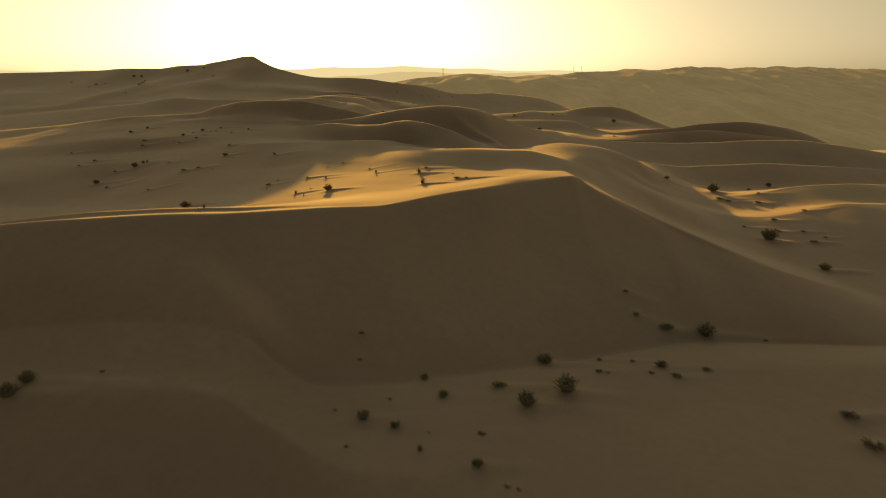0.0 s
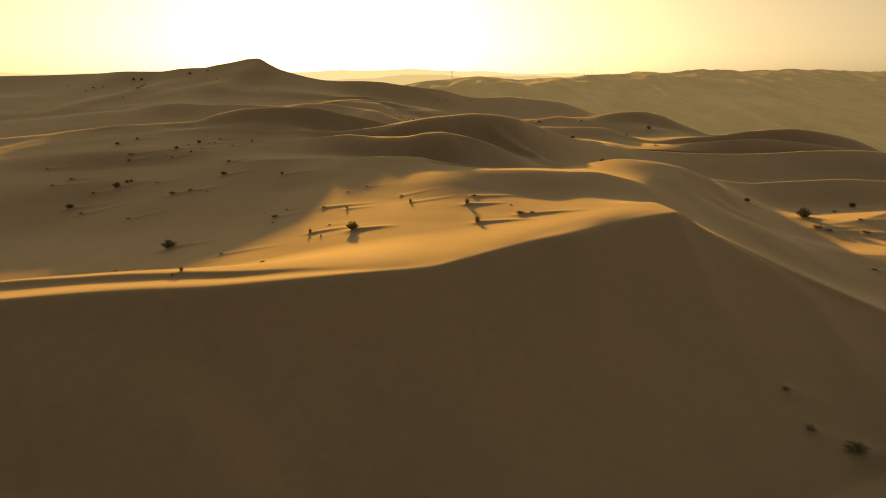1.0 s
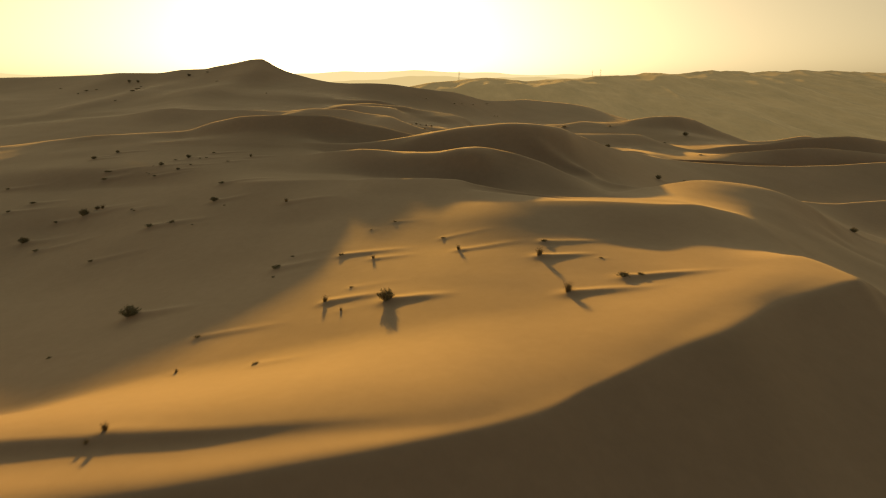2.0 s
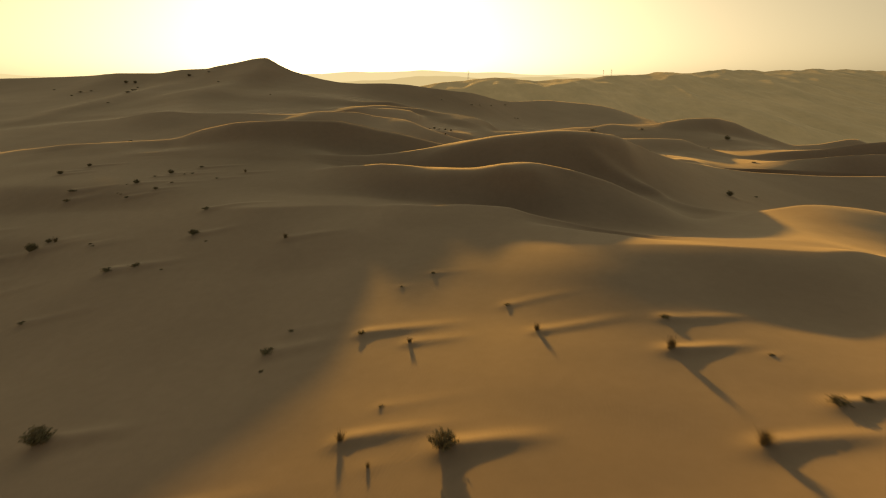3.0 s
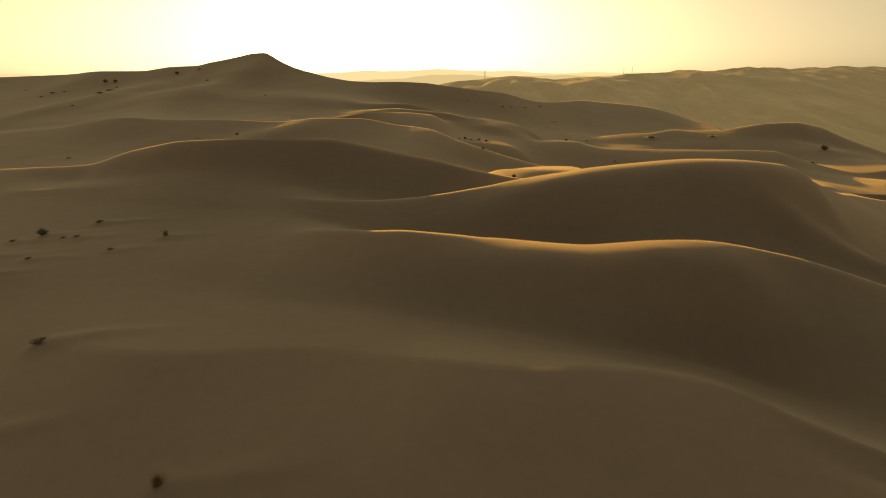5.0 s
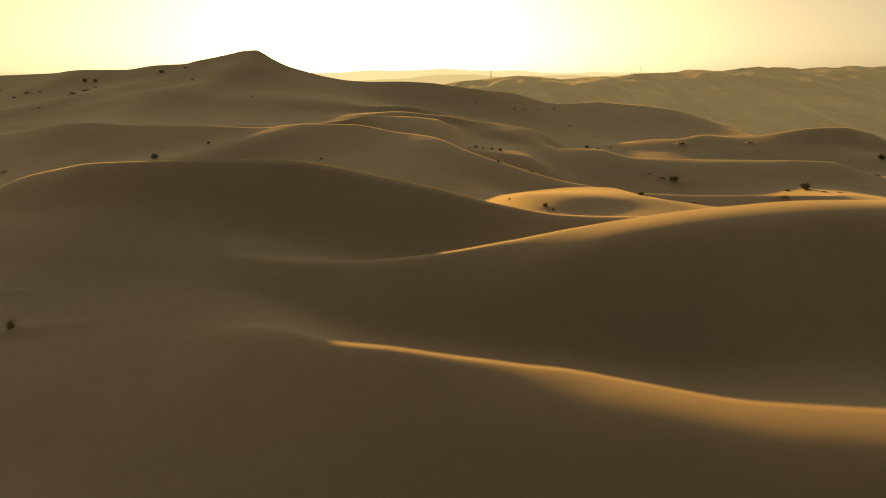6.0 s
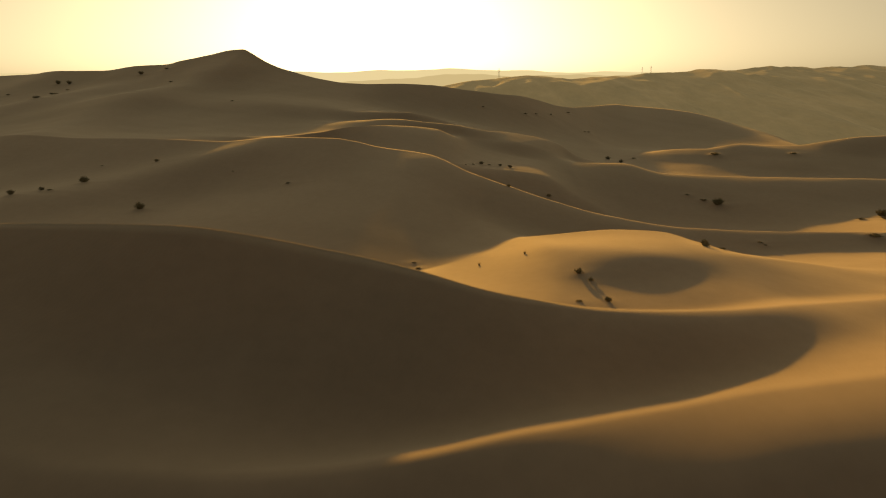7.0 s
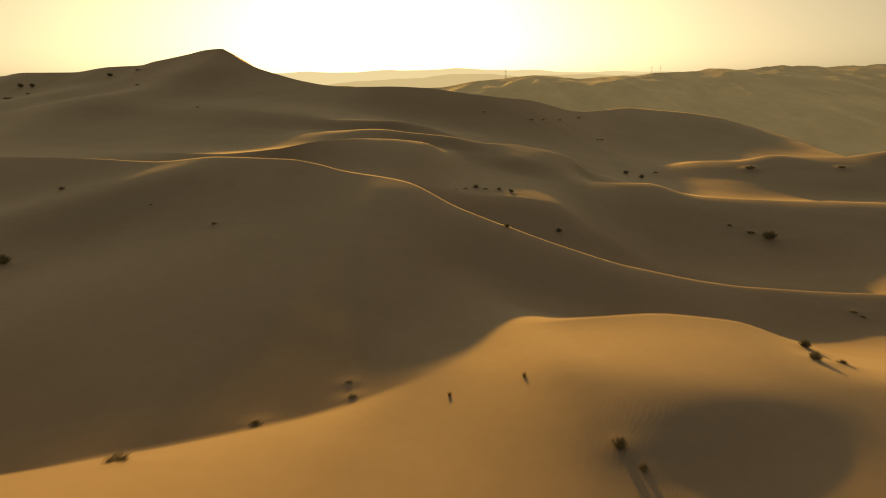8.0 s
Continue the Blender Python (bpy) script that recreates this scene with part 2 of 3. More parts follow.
HOLLOW = [(-120, 60, -1), (-60, 68, 1.0), (-42, 66, 1.4), (-30, 62, 2.5), (-23, 58.5, 3.55), (-18, 57, 4.3), (-13, 59.5, 5.3), (-8, 60, 5.8), (-2, 59.5, 6.42), (4, 59, 6.42), (6.6, 59.4, 6.58), (9.3, 59.5, 6.4), (10.6, 59.5, 6.22),
          (12, 59.2, 5.9), (14, 58.5, 5.2), (18, 57, 3.4), (24, 55, 1.1), (32, 56, -.2), (38, 57, -.4), (41, 58.5, -.1), (45, 60, .25), (56, 61, .3), (120, 58, -4)]
MOUND = [(-120, 70, -.6), (-60, 76, 2.7), (-42, 76, 2.75), (-30, 72, 4.2), (-20, 69, 5.0), (-12, 69, 6.11), (-8, 69.2, 6.42), (-6, 69.0, 6.8), (-3, 68.4, 7.27), (0.7, 67.9, 7.4), (4.1, 66.9, 7.54), (7, 66.4, 7.5),
         (9, 67, 7.36), (11, 67.5, 6.9), (13, 67.8, 6.35), (17, 67.5, 4.9), (22, 66, 3.2), (28, 64.5, 1.15), (33, 64.6, .75), (37, 66, .8), (41, 68, 1.05), (44, 68.5, 1.4), (48, 69, 1.25), (54, 70, 1.0), (60, 72, .3), (120, 76, -4)]
SAG = [(-120, 76, -.4), (-60, 82, 3.2), (-45, 81.5, 4.0), (-30, 77.5, 5.2), (-20, 75, 6.15), (-12, 74, 6.68), (-8, 74, 6.87), (-6, 73.6, 7.05), (-3, 71.6, 7.26), (-1, 70.4, 7.26), (1, 69, 7.3), (4, 68, 7.47), (8, 68, 7.3),
       (12, 69, 6.55), (18, 71.5, 5.2), (25, 71, 2.0), (33, 70.5, .2), (38, 72, .2), (45, 74, .25), (60, 80, -.9), (120, 84, -4.4)]
RIM = [(-120, 82, .2), (-60, 88, 3.9), (-45, 87, 4.7), (-40, 86.2, 5.12), (-29, 82.5, 6.18), (-22, 79.6, 6.9), (-17.7, 80, 6.95), (-15.2, 79.3, 7.03), (-13.3, 78.5, 7.25), (-11, 78, 7.34), (-9.4, 78, 7.4),
       (-6.5, 77.2, 7.42), (-5, 75.4, 7.32), (-3, 73.3, 7.27), (-1, 71.6, 7.2), (1, 70.3, 7.22), (4, 69.2, 7.4), (8, 69.2, 7.25), (12, 70.5, 6.5), (18, 74, 5.65), (22, 75, 4.2), (25, 75.5, 2.6), (33, 76.5, .55), (38.6, 78, .75), (45.6, 82, .95), (53.7, 85.7, .7),
       (63, 90, -.1), (120, 100, -4)]
DARK_HOLLOW = [(-120, 90, 1), (-75, 93.5, 3.6), (-60, 94, 5.0), (-45, 91.5, 6.4), (-30, 87.3, 6.85), (-22, 84.2, 6.85), (-17, 83.4, 6.85), (-13, 82.6, 6.7), (-9, 81.2, 6.6), (-6, 80.3, 6.5), (-3, 78, 6.3), (0, 76, 6.2), (4, 76, 6.1),
               (8, 78.5, 6.1), (10.4, 80.8, 6.2), (12.7, 81.3, 6.47), (14.8, 81.5, 6.67), (17.9, 81.5, 6.47), (20.5, 81.6, 6.05), (24.5, 82.5, 4.7), (28, 86, 3.0), (40, 92, -.9), (60, 99, -1.9), (120, 108, -5)]
WAVE = [(-120, 98, 2), (-75, 98.5, 4.0), (-60, 98.5, 5.6), (-45, 96.5, 6.98), (-30, 93.2, 7.55), (-25, 92.4, 7.65), (-22, 91.6, 7.78), (-19, 90.3, 8.28), (-17, 88.9, 8.52), (-15.4, 88.2, 8.7), (-13.5, 87.8, 8.65),
        (-12, 87.7, 8.54), (-10.4, 87.1, 8.56), (-8.5, 86.1, 8.66), (-7, 85.3, 8.96), (-6.2, 84.9, 9.14), (-4.5, 84.2, 9.33), (-2, 83.8, 9.0), (1, 83, 8.2), (4, 82, 6.9), (8, 83.2, 5.4), (12, 84.8, 5.6),
        (15, 85.8, 5.55), (20, 87.5, 4.9), (24, 90, 3.8), (28, 94, 2.9), (40, 101, 1.0), (52, 105, .9), (62, 108, .2), (80, 112, -1.2), (120, 118, -5)]
TROUGH = [(-120, 103, 2.6), (-75, 102.3, 4.3), (-60, 102, 6.15), (-45, 100, 7.5), (-30, 96.4, 8.0), (-24, 95.1, 8.0), (-20, 93.4, 7.75), (-16, 92.1, 7.15), (-12, 91.8, 6.9), (-8, 91, 6.9), (-4, 90.5, 7.3), (0, 90, 7.0), (4, 90, 6.2),
          (9, 90, 5.0), (15, 94, 3.9), (22, 98.5, 2.4), (30, 104, 1.0), (40, 108, -.6), (60, 114, -1.6), (120, 124, -5)]
SADDLE = [(-120, 107, 3.2), (-75, 105, 4.6), (-60, 104.5, 6.5), (-45, 102.2, 7.85), (-30, 99.2, 8.7), (-24, 97.5, 8.45), (-20.6, 96.3, 8.46), (-18.5, 96.3, 8.47), (-16.5, 96.4, 8.58), (-14.5, 96.8, 8.75), (-12.4, 97.3, 9.0),
          (-10.2, 97.4, 9.45), (-8, 97.7, 9.78), (-6, 97.7, 10.12), (-3, 97.9, 10.4), (-.5, 97.3, 10.6), (2, 98, 10.45), (5, 100.3, 9.95), (9, 104.5, 8.5), (14, 110, 6.6), (20, 118, 4.9), (30, 124, 3.0), (42, 125, 2.3),
          (52, 127, 2.1), (62, 129, 2.35), (72, 131, 2.2), (82, 133, 1.0), (96, 135, -1.2), (120, 138, -5)]
BOWL = [(-120, 110, 3.6), (-75, 109, 5.0), (-60, 107.5, 6.95), (-45, 105, 8.3), (-41, 104, 8.2), (-38, 103, 8.5), (-30, 101.3, 9.3), (-25, 100.2, 8.9), (-20, 99.4, 7.95), (-16, 99.6, 7.5), (-12, 100.7, 7.55), (-9, 102, 7.42), (-6, 103.2, 7.58),
        (-4, 104.3, 7.62), (-2, 105.5, 7.68), (2, 107.5, 7.25), (6, 109.5, 6.7), (10, 112, 6), (16, 118.5, 5), (22, 124, 4.2), (26, 126, 3.3), (30, 127.5, 2.3), (60, 132, -.6), (120, 142, -5)]
SHOULDER = [(-120, 120, 3.4), (-70, 114, 6.3), (-60, 110.8, 7.5), (-53, 108.4, 8.28), (-45.5, 107.6, 8.7), (-41, 107.2, 9.0), (-37, 106.5, 10.1), (-35, 105.8, 10.5), (-32.8, 104.8, 10.9), (-29.5, 104.2, 11.08),
            (-26.5, 104.3, 11.14), (-22.7, 104.4, 11.1), (-20.5, 104.9, 10.72), (-17.8, 105.4, 10.05), (-15.7, 105.1, 9.66), (-13.5, 104.7, 9.15), (-11.8, 105, 8.75), (-9.4, 105.6, 8.3), (-6, 106.4, 8.05),
            (-1, 108.6, 7.6), (5, 111.5, 7.0), (10, 115, 6.2), (16, 120.5, 5.2), (22, 126, 4.4), (26, 128, 3.2), (30, 129.5, 1.7), (60, 134.5, -.9), (120, 146, -5)]
DISH = [(-120, 124, 3), (-70, 117, 5.4), (-60, 114, 6.3), (-50, 111.5, 7.3), (-42, 110.3, 8.2), (-36, 109, 8.3), (-30, 107.5, 8.9), (-25, 107.4, 9.0), (-20, 108.1, 8.55), (-16, 107.6, 7.9), (-14, 107.3, 7.6),
        (-12, 107.3, 7.4), (-9.4, 108.5, 7.15), (-6, 109.2, 7.0), (-3, 110.4, 7.02), (-1, 111.5, 6.8), (5, 114, 6.2), (10, 117, 5.6), (16, 122.2, 4.9), (22, 127.3, 4.2), (26, 129.3, 3.2), (30, 130.7, 1.65), (60, 136, -1), (120, 148, -5)]
FOLD = [(-120, 128, 2.6), (-70, 121, 4.6), (-60, 118, 4.9), (-50, 116, 5.4), (-42, 114, 5.7), (-36, 112.8, 5.5), (-30, 111.5, 5.6), (-25, 112, 5.95), (-22, 113, 6.2), (-20, 114, 6.17), (-18, 115.2, 6.12), (-16, 116.6, 6.2), (-14, 118.2, 6.28),
        (-12, 116.5, 6.8), (-10, 115.5, 7.4), (-7, 115, 7.55), (-4, 115.5, 7.35), (-1, 116.5, 6.9), (2, 117.5, 6.4), (6, 118.2, 5.8), (10, 119.7, 5.4), (16, 124.3, 4.6), (22, 128.8, 4.1), (26, 130.8, 3.3), (30, 132, 1.75), (60, 137.5, -.9),
        (120, 150, -5)]
BROW = [(-120, 134, 2.6), (-70, 130, 5.5), (-60, 128, 6.0), (-50, 125, 6.3), (-42, 122, 6.2), (-36, 121.5, 6.15), (-30, 120.8, 6.5), (-25, 120, 6.6), (-22, 120, 6.65), (-20, 120.3, 6.68), (-18, 120.8, 6.6), (-16, 121.2, 6.3), (-14, 121.5, 6.1),
        (-13, 121.8, 6.05), (-10.6, 122.4, 6.4), (-6.7, 122.5, 6.8), (-3.8, 121.6, 6.95), (-2, 120.8, 6.6), (1, 121, 5.7), (6, 122, 5.0), (12, 124.8, 4.6), (16, 127.2, 4.3), (22, 130.7, 4.0), (26, 132.4, 3.35), (30, 133.4, 1.95), (60, 139, -1), (120, 152, -5)]
GAP = [(-120, 144, 3.4), (-70, 138, 6.7), (-60, 136, 7.0), (-50, 134, 7.0), (-42, 132, 6.75), (-36, 131.5, 6.75), (-30, 131.5, 7.2), (-25, 131, 7.6), (-20, 130, 7.75), (-18, 129.3, 7.4), (-16, 128.5, 6.85), (-13, 127.5, 5.9), (-10, 126.8, 5.2),
       (-6, 126.6, 4.5), (-2, 126.8, 4.1), (2, 127.3, 3.85), (6, 128, 3.95), (12, 128.7, 4.1), (22, 133.2, 3.8), (26, 134, 3.35), (30, 134.5, 2.2), (36, 135, 1.9), (45, 137.5, 1.3), (60, 139.5, .3), (80, 141, -.6), (120, 156, -5)]
STEP = [(-120, 154, 4.6), (-70, 149, 8.6), (-60, 148, 9.2), (-50, 147.1, 9.75), (-43, 146.3, 9.72), (-37.5, 145.5, 9.52), (-33, 144.7, 9.84), (-27.3, 143.4, 10.1), (-25, 143.1, 9.8), (-23.2, 142.4, 9.45),
        (-18.5, 140.4, 9.05), (-14.6, 137.3, 7.9), (-8.9, 135, 6.3), (-4.5, 133.6, 5.3), (1.3, 132.8, 4.58), (5.9, 132.3, 4.52), (14, 132.1, 4.55), (19, 134, 4.2), (22, 136.5, 3.85), (26, 138, 3.2), (30, 139, 2.45), (34, 139.5, 2.1), (38, 140.5, 2.05), (41, 141.7, 2.15), (44.3, 142, 2.4),
        (48.6, 142, 2.75), (52.7, 142, 3.1), (58, 143, 3.2), (70, 145, 2.2), (120, 160, -5)]
SINK = [(-120, 158, 4.9), (-70, 152, 8.6), (-50, 149.5, 9.4), (-38, 148, 8.9), (-30, 147, 8.9), (-25, 146.3, 8.4), (-20, 145, 7.6), (-14, 142.5, 5.5), (-8, 140.5, 3.8), (0, 139.5, 2.1), (8, 139.5, 2.0), (16, 140, 2.8), (20, 141, 3.3), (24, 142.5, 3.1), (30, 144, 2.5), (35, 145, 2.0),
        (41, 146, 1.8), (48, 146.8, 1.3), (60, 148, .4), (80, 150, -1), (120, 163, -5.8)]
BACK = [(-120, 161, 5.2), (-70, 155, 8.6), (-50, 152, 9.3), (-38, 150, 8.6), (-30, 149.6, 8.7), (-25, 149, 8.3), (-20, 148.3, 7.9), (-14, 148.5, 6.75), (-11, 149.3, 6.4), (-8, 149.8, 5.9), (-4, 147, 4.0), (0, 143.5, 2.4), (8, 143, 2.0),
        (16, 143.8, 2.6), (22, 146, 2.9), (30, 149, 2.9), (36, 149.7, 2.0), (41, 150, 1.5), (48, 150.2, 1.2), (60, 151, .8), (80, 153.5, -.5), (120, 165, -6)]
STRIPE = [(-120, 168, 6.4), (-70, 160, 9), (-50, 157, 9.2), (-38, 154, 9.2), (-31, 152.5, 9.85), (-28, 156, 10.18), (-24, 160, 10.0), (-19.5, 160.6, 9.6), (-17.5, 160.8, 8.8), (-15.5, 160.8, 7.7), (-13, 160.2, 7.1), (-8, 159.7, 6.2),
          (-2, 161.5, 5.6), (2.5, 162, 5.45), (6.3, 159.4, 4.75), (14, 158.6, 4.5), (23, 157.2, 4.6), (31, 157.5, 4.35), (36, 155.8, 2.8), (41, 153, 1.85), (48, 153.5, 2.5), (55, 153.8, 2.85), (59, 154.3, 3.35), (63, 154.6, 3.85),
          (72, 157, 4.1), (85, 161, 2.5), (120, 176, -6)]
DENT = [(-120, 174, 7.0), (-70, 165, 9.4), (-50, 161.5, 9.4), (-38, 159.5, 9.0), (-30, 161.5, 9.3), (-26, 164, 9.2), (-21, 164.5, 8.9), (-17.5, 164.6, 8.5), (-14, 164.8, 8.0), (-10, 165.3, 7.6), (-6, 165.5, 6.6), (-2, 166, 5.0),
        (5, 166, 4.1), (12, 165, 3.4), (25, 164.5, 3.2), (31, 164.5, 2.4), (36, 164.5, 1.9), (41, 164.5, 2.0), (46, 165, 2.3), (50, 165.5, 2.1), (55, 166, 1.6), (70, 170, -1.2), (120, 183, -6.5)]
GULLY = [(-120, 180, 7.8), (-70, 170, 10), (-50, 167, 9.8), (-38, 167, 9.4), (-30, 169, 10.05), (-26, 169.8, 10.15), (-21.3, 168.3, 9.85), (-17.6, 168.3, 9.5), (-14, 169, 8.75), (-9.7, 173, 8.05), (-6.5, 172.7, 7.5), (-3.8, 173, 6.6),
         (-2, 170.5, 5.5), (2, 171, 4.2), (5, 171, 3.5), (12, 171, 2.6), (25, 171, 2.3), (33, 171, 2.6), (40, 171, 2.75), (46, 171, 3.0), (50, 171.5, 2.6), (55, 172, 1.5), (70, 175, -2), (100, 184, -6), (120, 190, -7)]
NOTCH = [(-120, 188, 8.7), (-70, 177, 11), (-50, 174, 10.6), (-38, 172, 9.9), (-30, 172, 9.7), (-25, 172.3, 9.65), (-21, 172, 9.15), (-17, 173, 8.3), (-10, 177, 7.0), (-2, 176.5, 4.7), (5, 177.5, 3.5), (12, 179, 2.9), (25, 180, 3.5), (40, 179, 4.0),
         (55, 181, 2), (70, 182, -1), (100, 194, -4.5), (120, 203, -8)]
RIDGE = [(-120, 196, 9.6), (-70, 184, 12.0), (-50, 182, 12), (-38, 180, 11.4), (-31, 176.5, 10.75), (-25, 175.5, 10.72), (-22, 176.5, 10.2), (-16, 178, 8.3), (-10, 179.7, 6.8), (-2, 182, 5), (5, 184.5, 3.6), (11, 188, 3.7),
         (17, 189.5, 4.25), (20.5, 187.8, 4.45), (26, 189.3, 5.05), (30, 189.2, 4.85), (34, 188.2, 4.95), (38, 187.6, 5.65), (43, 187.6, 6.3), (48, 188.2, 6.4), (54, 191, 5.45), (58, 191.2, 3.8), (63, 189.6, 1.75),
         (68, 188.5, .2), (74, 191, .1), (85, 196, .9), (96, 205, -1.5), (118, 216, -9), (150, 226, -16)]
APRON = [(-160, 212, 9.6), (-120, 206, 10.8), (-70, 197, 13.2), (-50, 192, 13.0), (-38, 189, 11.9), (-30, 188, 10.6), (-22, 187, 9.2), (-14, 189, 7.8), (-5, 193, 6), (5, 198, 4), (15, 205, 2.6), (30, 208, 2.2), (45, 206, 2.2),
         (60, 208, -4), (80, 214, -9), (118, 236, -18), (150, 244, -24)]
PEAK = [(-170, 250, 15.6), (-130, 244, 16.6), (-108, 227, 17.3), (-97, 224.5, 17.25), (-89, 223.8, 18.2), (-82, 222.6, 18.4), (-77, 220, 19.1), (-70, 219, 20.25), (-66, 218.2, 20.95), (-63, 217.5, 21.1), (-61, 216.3, 20.4),
        (-58.5, 214.2, 19.1), (-54, 211.3, 17.45), (-50, 209.2, 16.45), (-44, 206, 15.15), (-39.5, 204.2, 14.5), (-34, 203.8, 14.3), (-30, 204.4, 14.3), (-24, 206.2, 14.0), (-18, 208.4, 13.15), (-12, 212, 12.3), (-7, 216.5, 11.7),
        (4, 229, 8.95), (12, 245, 8.5), (18, 253.5, 8.5), (24, 257, 7.95), (36, 251.5, 6.8), (46, 242, 3.9)]
PEAK += [(54, 238, 1.3), (60, 238, -2), (80, 246, -16), (150, 270, -30)]
VALLEY = [(-300, 420, 8), (-170, 350, 8), (-100, 320, 5), (-60, 300, 3), (-20, 300, -2), (20, 320, -22), (60, 310, -38), (120, 320, -50), (200, 340, -58)]
def top(before, line, ahead, rise, x0, x1):
    """The rounded top just before a brow, where it stands between x0 and x1; elsewhere the plain slope up to it."""
    out = []
    for x, y, z in line:
        w = max(0.0, min(1.0, (x - x0) / 6.0, (x1 - x) / 3.0))
        y0, z0 = (float(np.interp(x, [p[0] for p in before], [p[i] for p in before])) for i in (1, 2))
        step = min(ahead, .5 * (y - y0))
        out.append((x, y - step, z + rise * w - (z - z0) / max(.5, y - y0) * step * (1 - w)))
    return out


# the line, and how much steeper than its mean the near flank and the far one end at it; below 0: the slope
# by which a rounded top already falls to its far edge
LINES = [(NEAR, 0, 0), (PIT, 0, 0), (FRONT, .7, .5), (FOOT, 1, 1), (MAIN, 1.15, .35), (DIP, 0, 0), (LIP, 1.2, .3), (SCOOP, 0, 0), (HOLLOW, 0, 0), (MOUND, .7, .5), (SAG, 0, 0), (top(SAG, RIM, 1.5, -.2, -17, 2), 0, 0), (RIM, .45, 1.3), (DARK_HOLLOW, 0, 0),
         (top(DARK_HOLLOW, WAVE, 1.6, .08, -16.5, -2), 0, 0), (WAVE, -.2, 1.5), (TROUGH, 0, 0), (top(TROUGH, SADDLE, 1.8, .10, -15, 8), 0, 0), (SADDLE, -.2, 1.5), (BOWL, 0, 0), (SHOULDER, -.08, 1.2), (DISH, 0, 0), (FOLD, 1, 1), (BROW, .4, .8), (GAP, 0, 0), (STEP, .5, 1.3), (SINK, 0, 0), (BACK, .5, 1),
         (STRIPE, .3, 1.2), (DENT, 0, 0), (GULLY, .3, 1.2), (NOTCH, 0, 0), (RIDGE, .3, 1.2), (APRON, 0, 0), (PEAK, 1.15, .8), (VALLEY, 0, 0)]


def ease(v, a, b):
    u = np.clip((v - a) / (b - a), 0, 1)
    return u * u * (3 - 2 * u)


def glide(xs, x, v):
    """A smooth line through the points that never overshoots them."""
    x, v = np.array(x, float), np.array(v, float)
    h = np.diff(x)
    d = np.diff(v) / h
    m = np.zeros(len(x))
    for i in range(1, len(x) - 1):
        if d[i - 1] * d[i] > 0:
            a, b = 2 * h[i] + h[i - 1], h[i] + 2 * h[i - 1]
            m[i] = (a + b) / (a / d[i - 1] + b / d[i])
    xs = np.clip(xs, x[0], x[-1])
    i = np.clip(np.searchsorted(x, xs) - 1, 0, len(h) - 1)
    u = (xs - x[i]) / h[i]
    return (v[i] * (1 + 2 * u) * (1 - u) ** 2 + v[i + 1] * u * u * (3 - 2 * u)
            + h[i] * (m[i] * u * (1 - u) ** 2 - m[i + 1] * u * u * (1 - u)))


def loft(xs):
    """Place, height and the two slopes of every line at each x."""
    ys = np.stack([glide(xs, *zip(*[(p[0], p[1]) for p in line])) for line, _, _ in LINES])
    zs = np.stack([glide(xs, *zip(*[(p[0], p[2]) for p in line])) for line, _, _ in LINES])
    for k in range(1, len(ys)):
        ys[k] = np.maximum(ys[k], ys[k - 1] + .3)
    sec = np.diff(zs, axis=0) / np.diff(ys, axis=0)
    near, far = np.zeros_like(zs), np.zeros_like(zs)
    for k in range(1, len(ys) - 1):
        a, b = sec[k - 1], sec[k]
        plain = np.where(a * b > 0, 2 * a * b / np.where(np.abs(a + b) > 1e-6, a + b, 1), 0)
        _, f, g = LINES[k]
        if f == 1 and g == 1:
            sharp = ease(b - a, .05, .25)
            near[k], far[k] = plain + (a - plain) * sharp, plain + (b - plain) * sharp
        elif f < 0:
            sharp = ease(a - b, .05, .25)
            west = 1 - ease(xs, -13, -7) if LINES[k][0] is SHOULDER else 0.0
            rim = 1 - ease(xs, -31, -26) if LINES[k][0] is SHOULDER else 0.0
            edge = f + (1.1 * a - f) * west - .75 * a * rim
            near[k], far[k] = plain + (edge - plain) * sharp, plain + (g * b - plain) * sharp
        elif f:
            sharp = ease(a - b, .03, .2)
            west = 1 - ease(xs, -24, -16) if LINES[k][0] is STEP else 1 - ease(xs, -29, -23) if LINES[k][0] is STRIPE else 0.0
            edge = f + (1.1 - f) * west
            near[k], far[k] = plain + (edge * a - plain) * sharp, plain + (g * b - plain) * sharp
        else:
            near[k] = far[k] = plain
    return ys, zs, near, far


def lumps(x, y, seed):
    """Wind-heaped hills of many sizes, between about -1 and 1."""
    rng = np.random.RandomState(seed)
    out = np.zeros(np.shape(x))
    for length, amount in ((210, .5), (130, .36), (84, .26), (52, .17), (33, .11), (21, .07)):
        for _ in range(2):
            a, p, q, s = rng.uniform(0, 6.28, 4)
            u, v = x * np.cos(a) + y * np.sin(a), y * np.cos(a) - x * np.sin(a)
            u = u + .25 * length * np.sin(v / length * 3.1 + p)
            v = v + .25 * length * np.sin(u / length * 2.7 + q)
            out = out + amount * (1 - 1.6 * np.abs(np.sin(np.pi * u / length + s)) ** .8 * np.abs(np.sin(np.pi * v / length + p)) ** .8)
    return out / 1.4


def far_height(x, y):
    """The deep valley before the long ridge, and the plain behind it."""
    return -78 + 36 * ease(y - .75 * np.clip(x, -300, 1400), 1000, 2200)


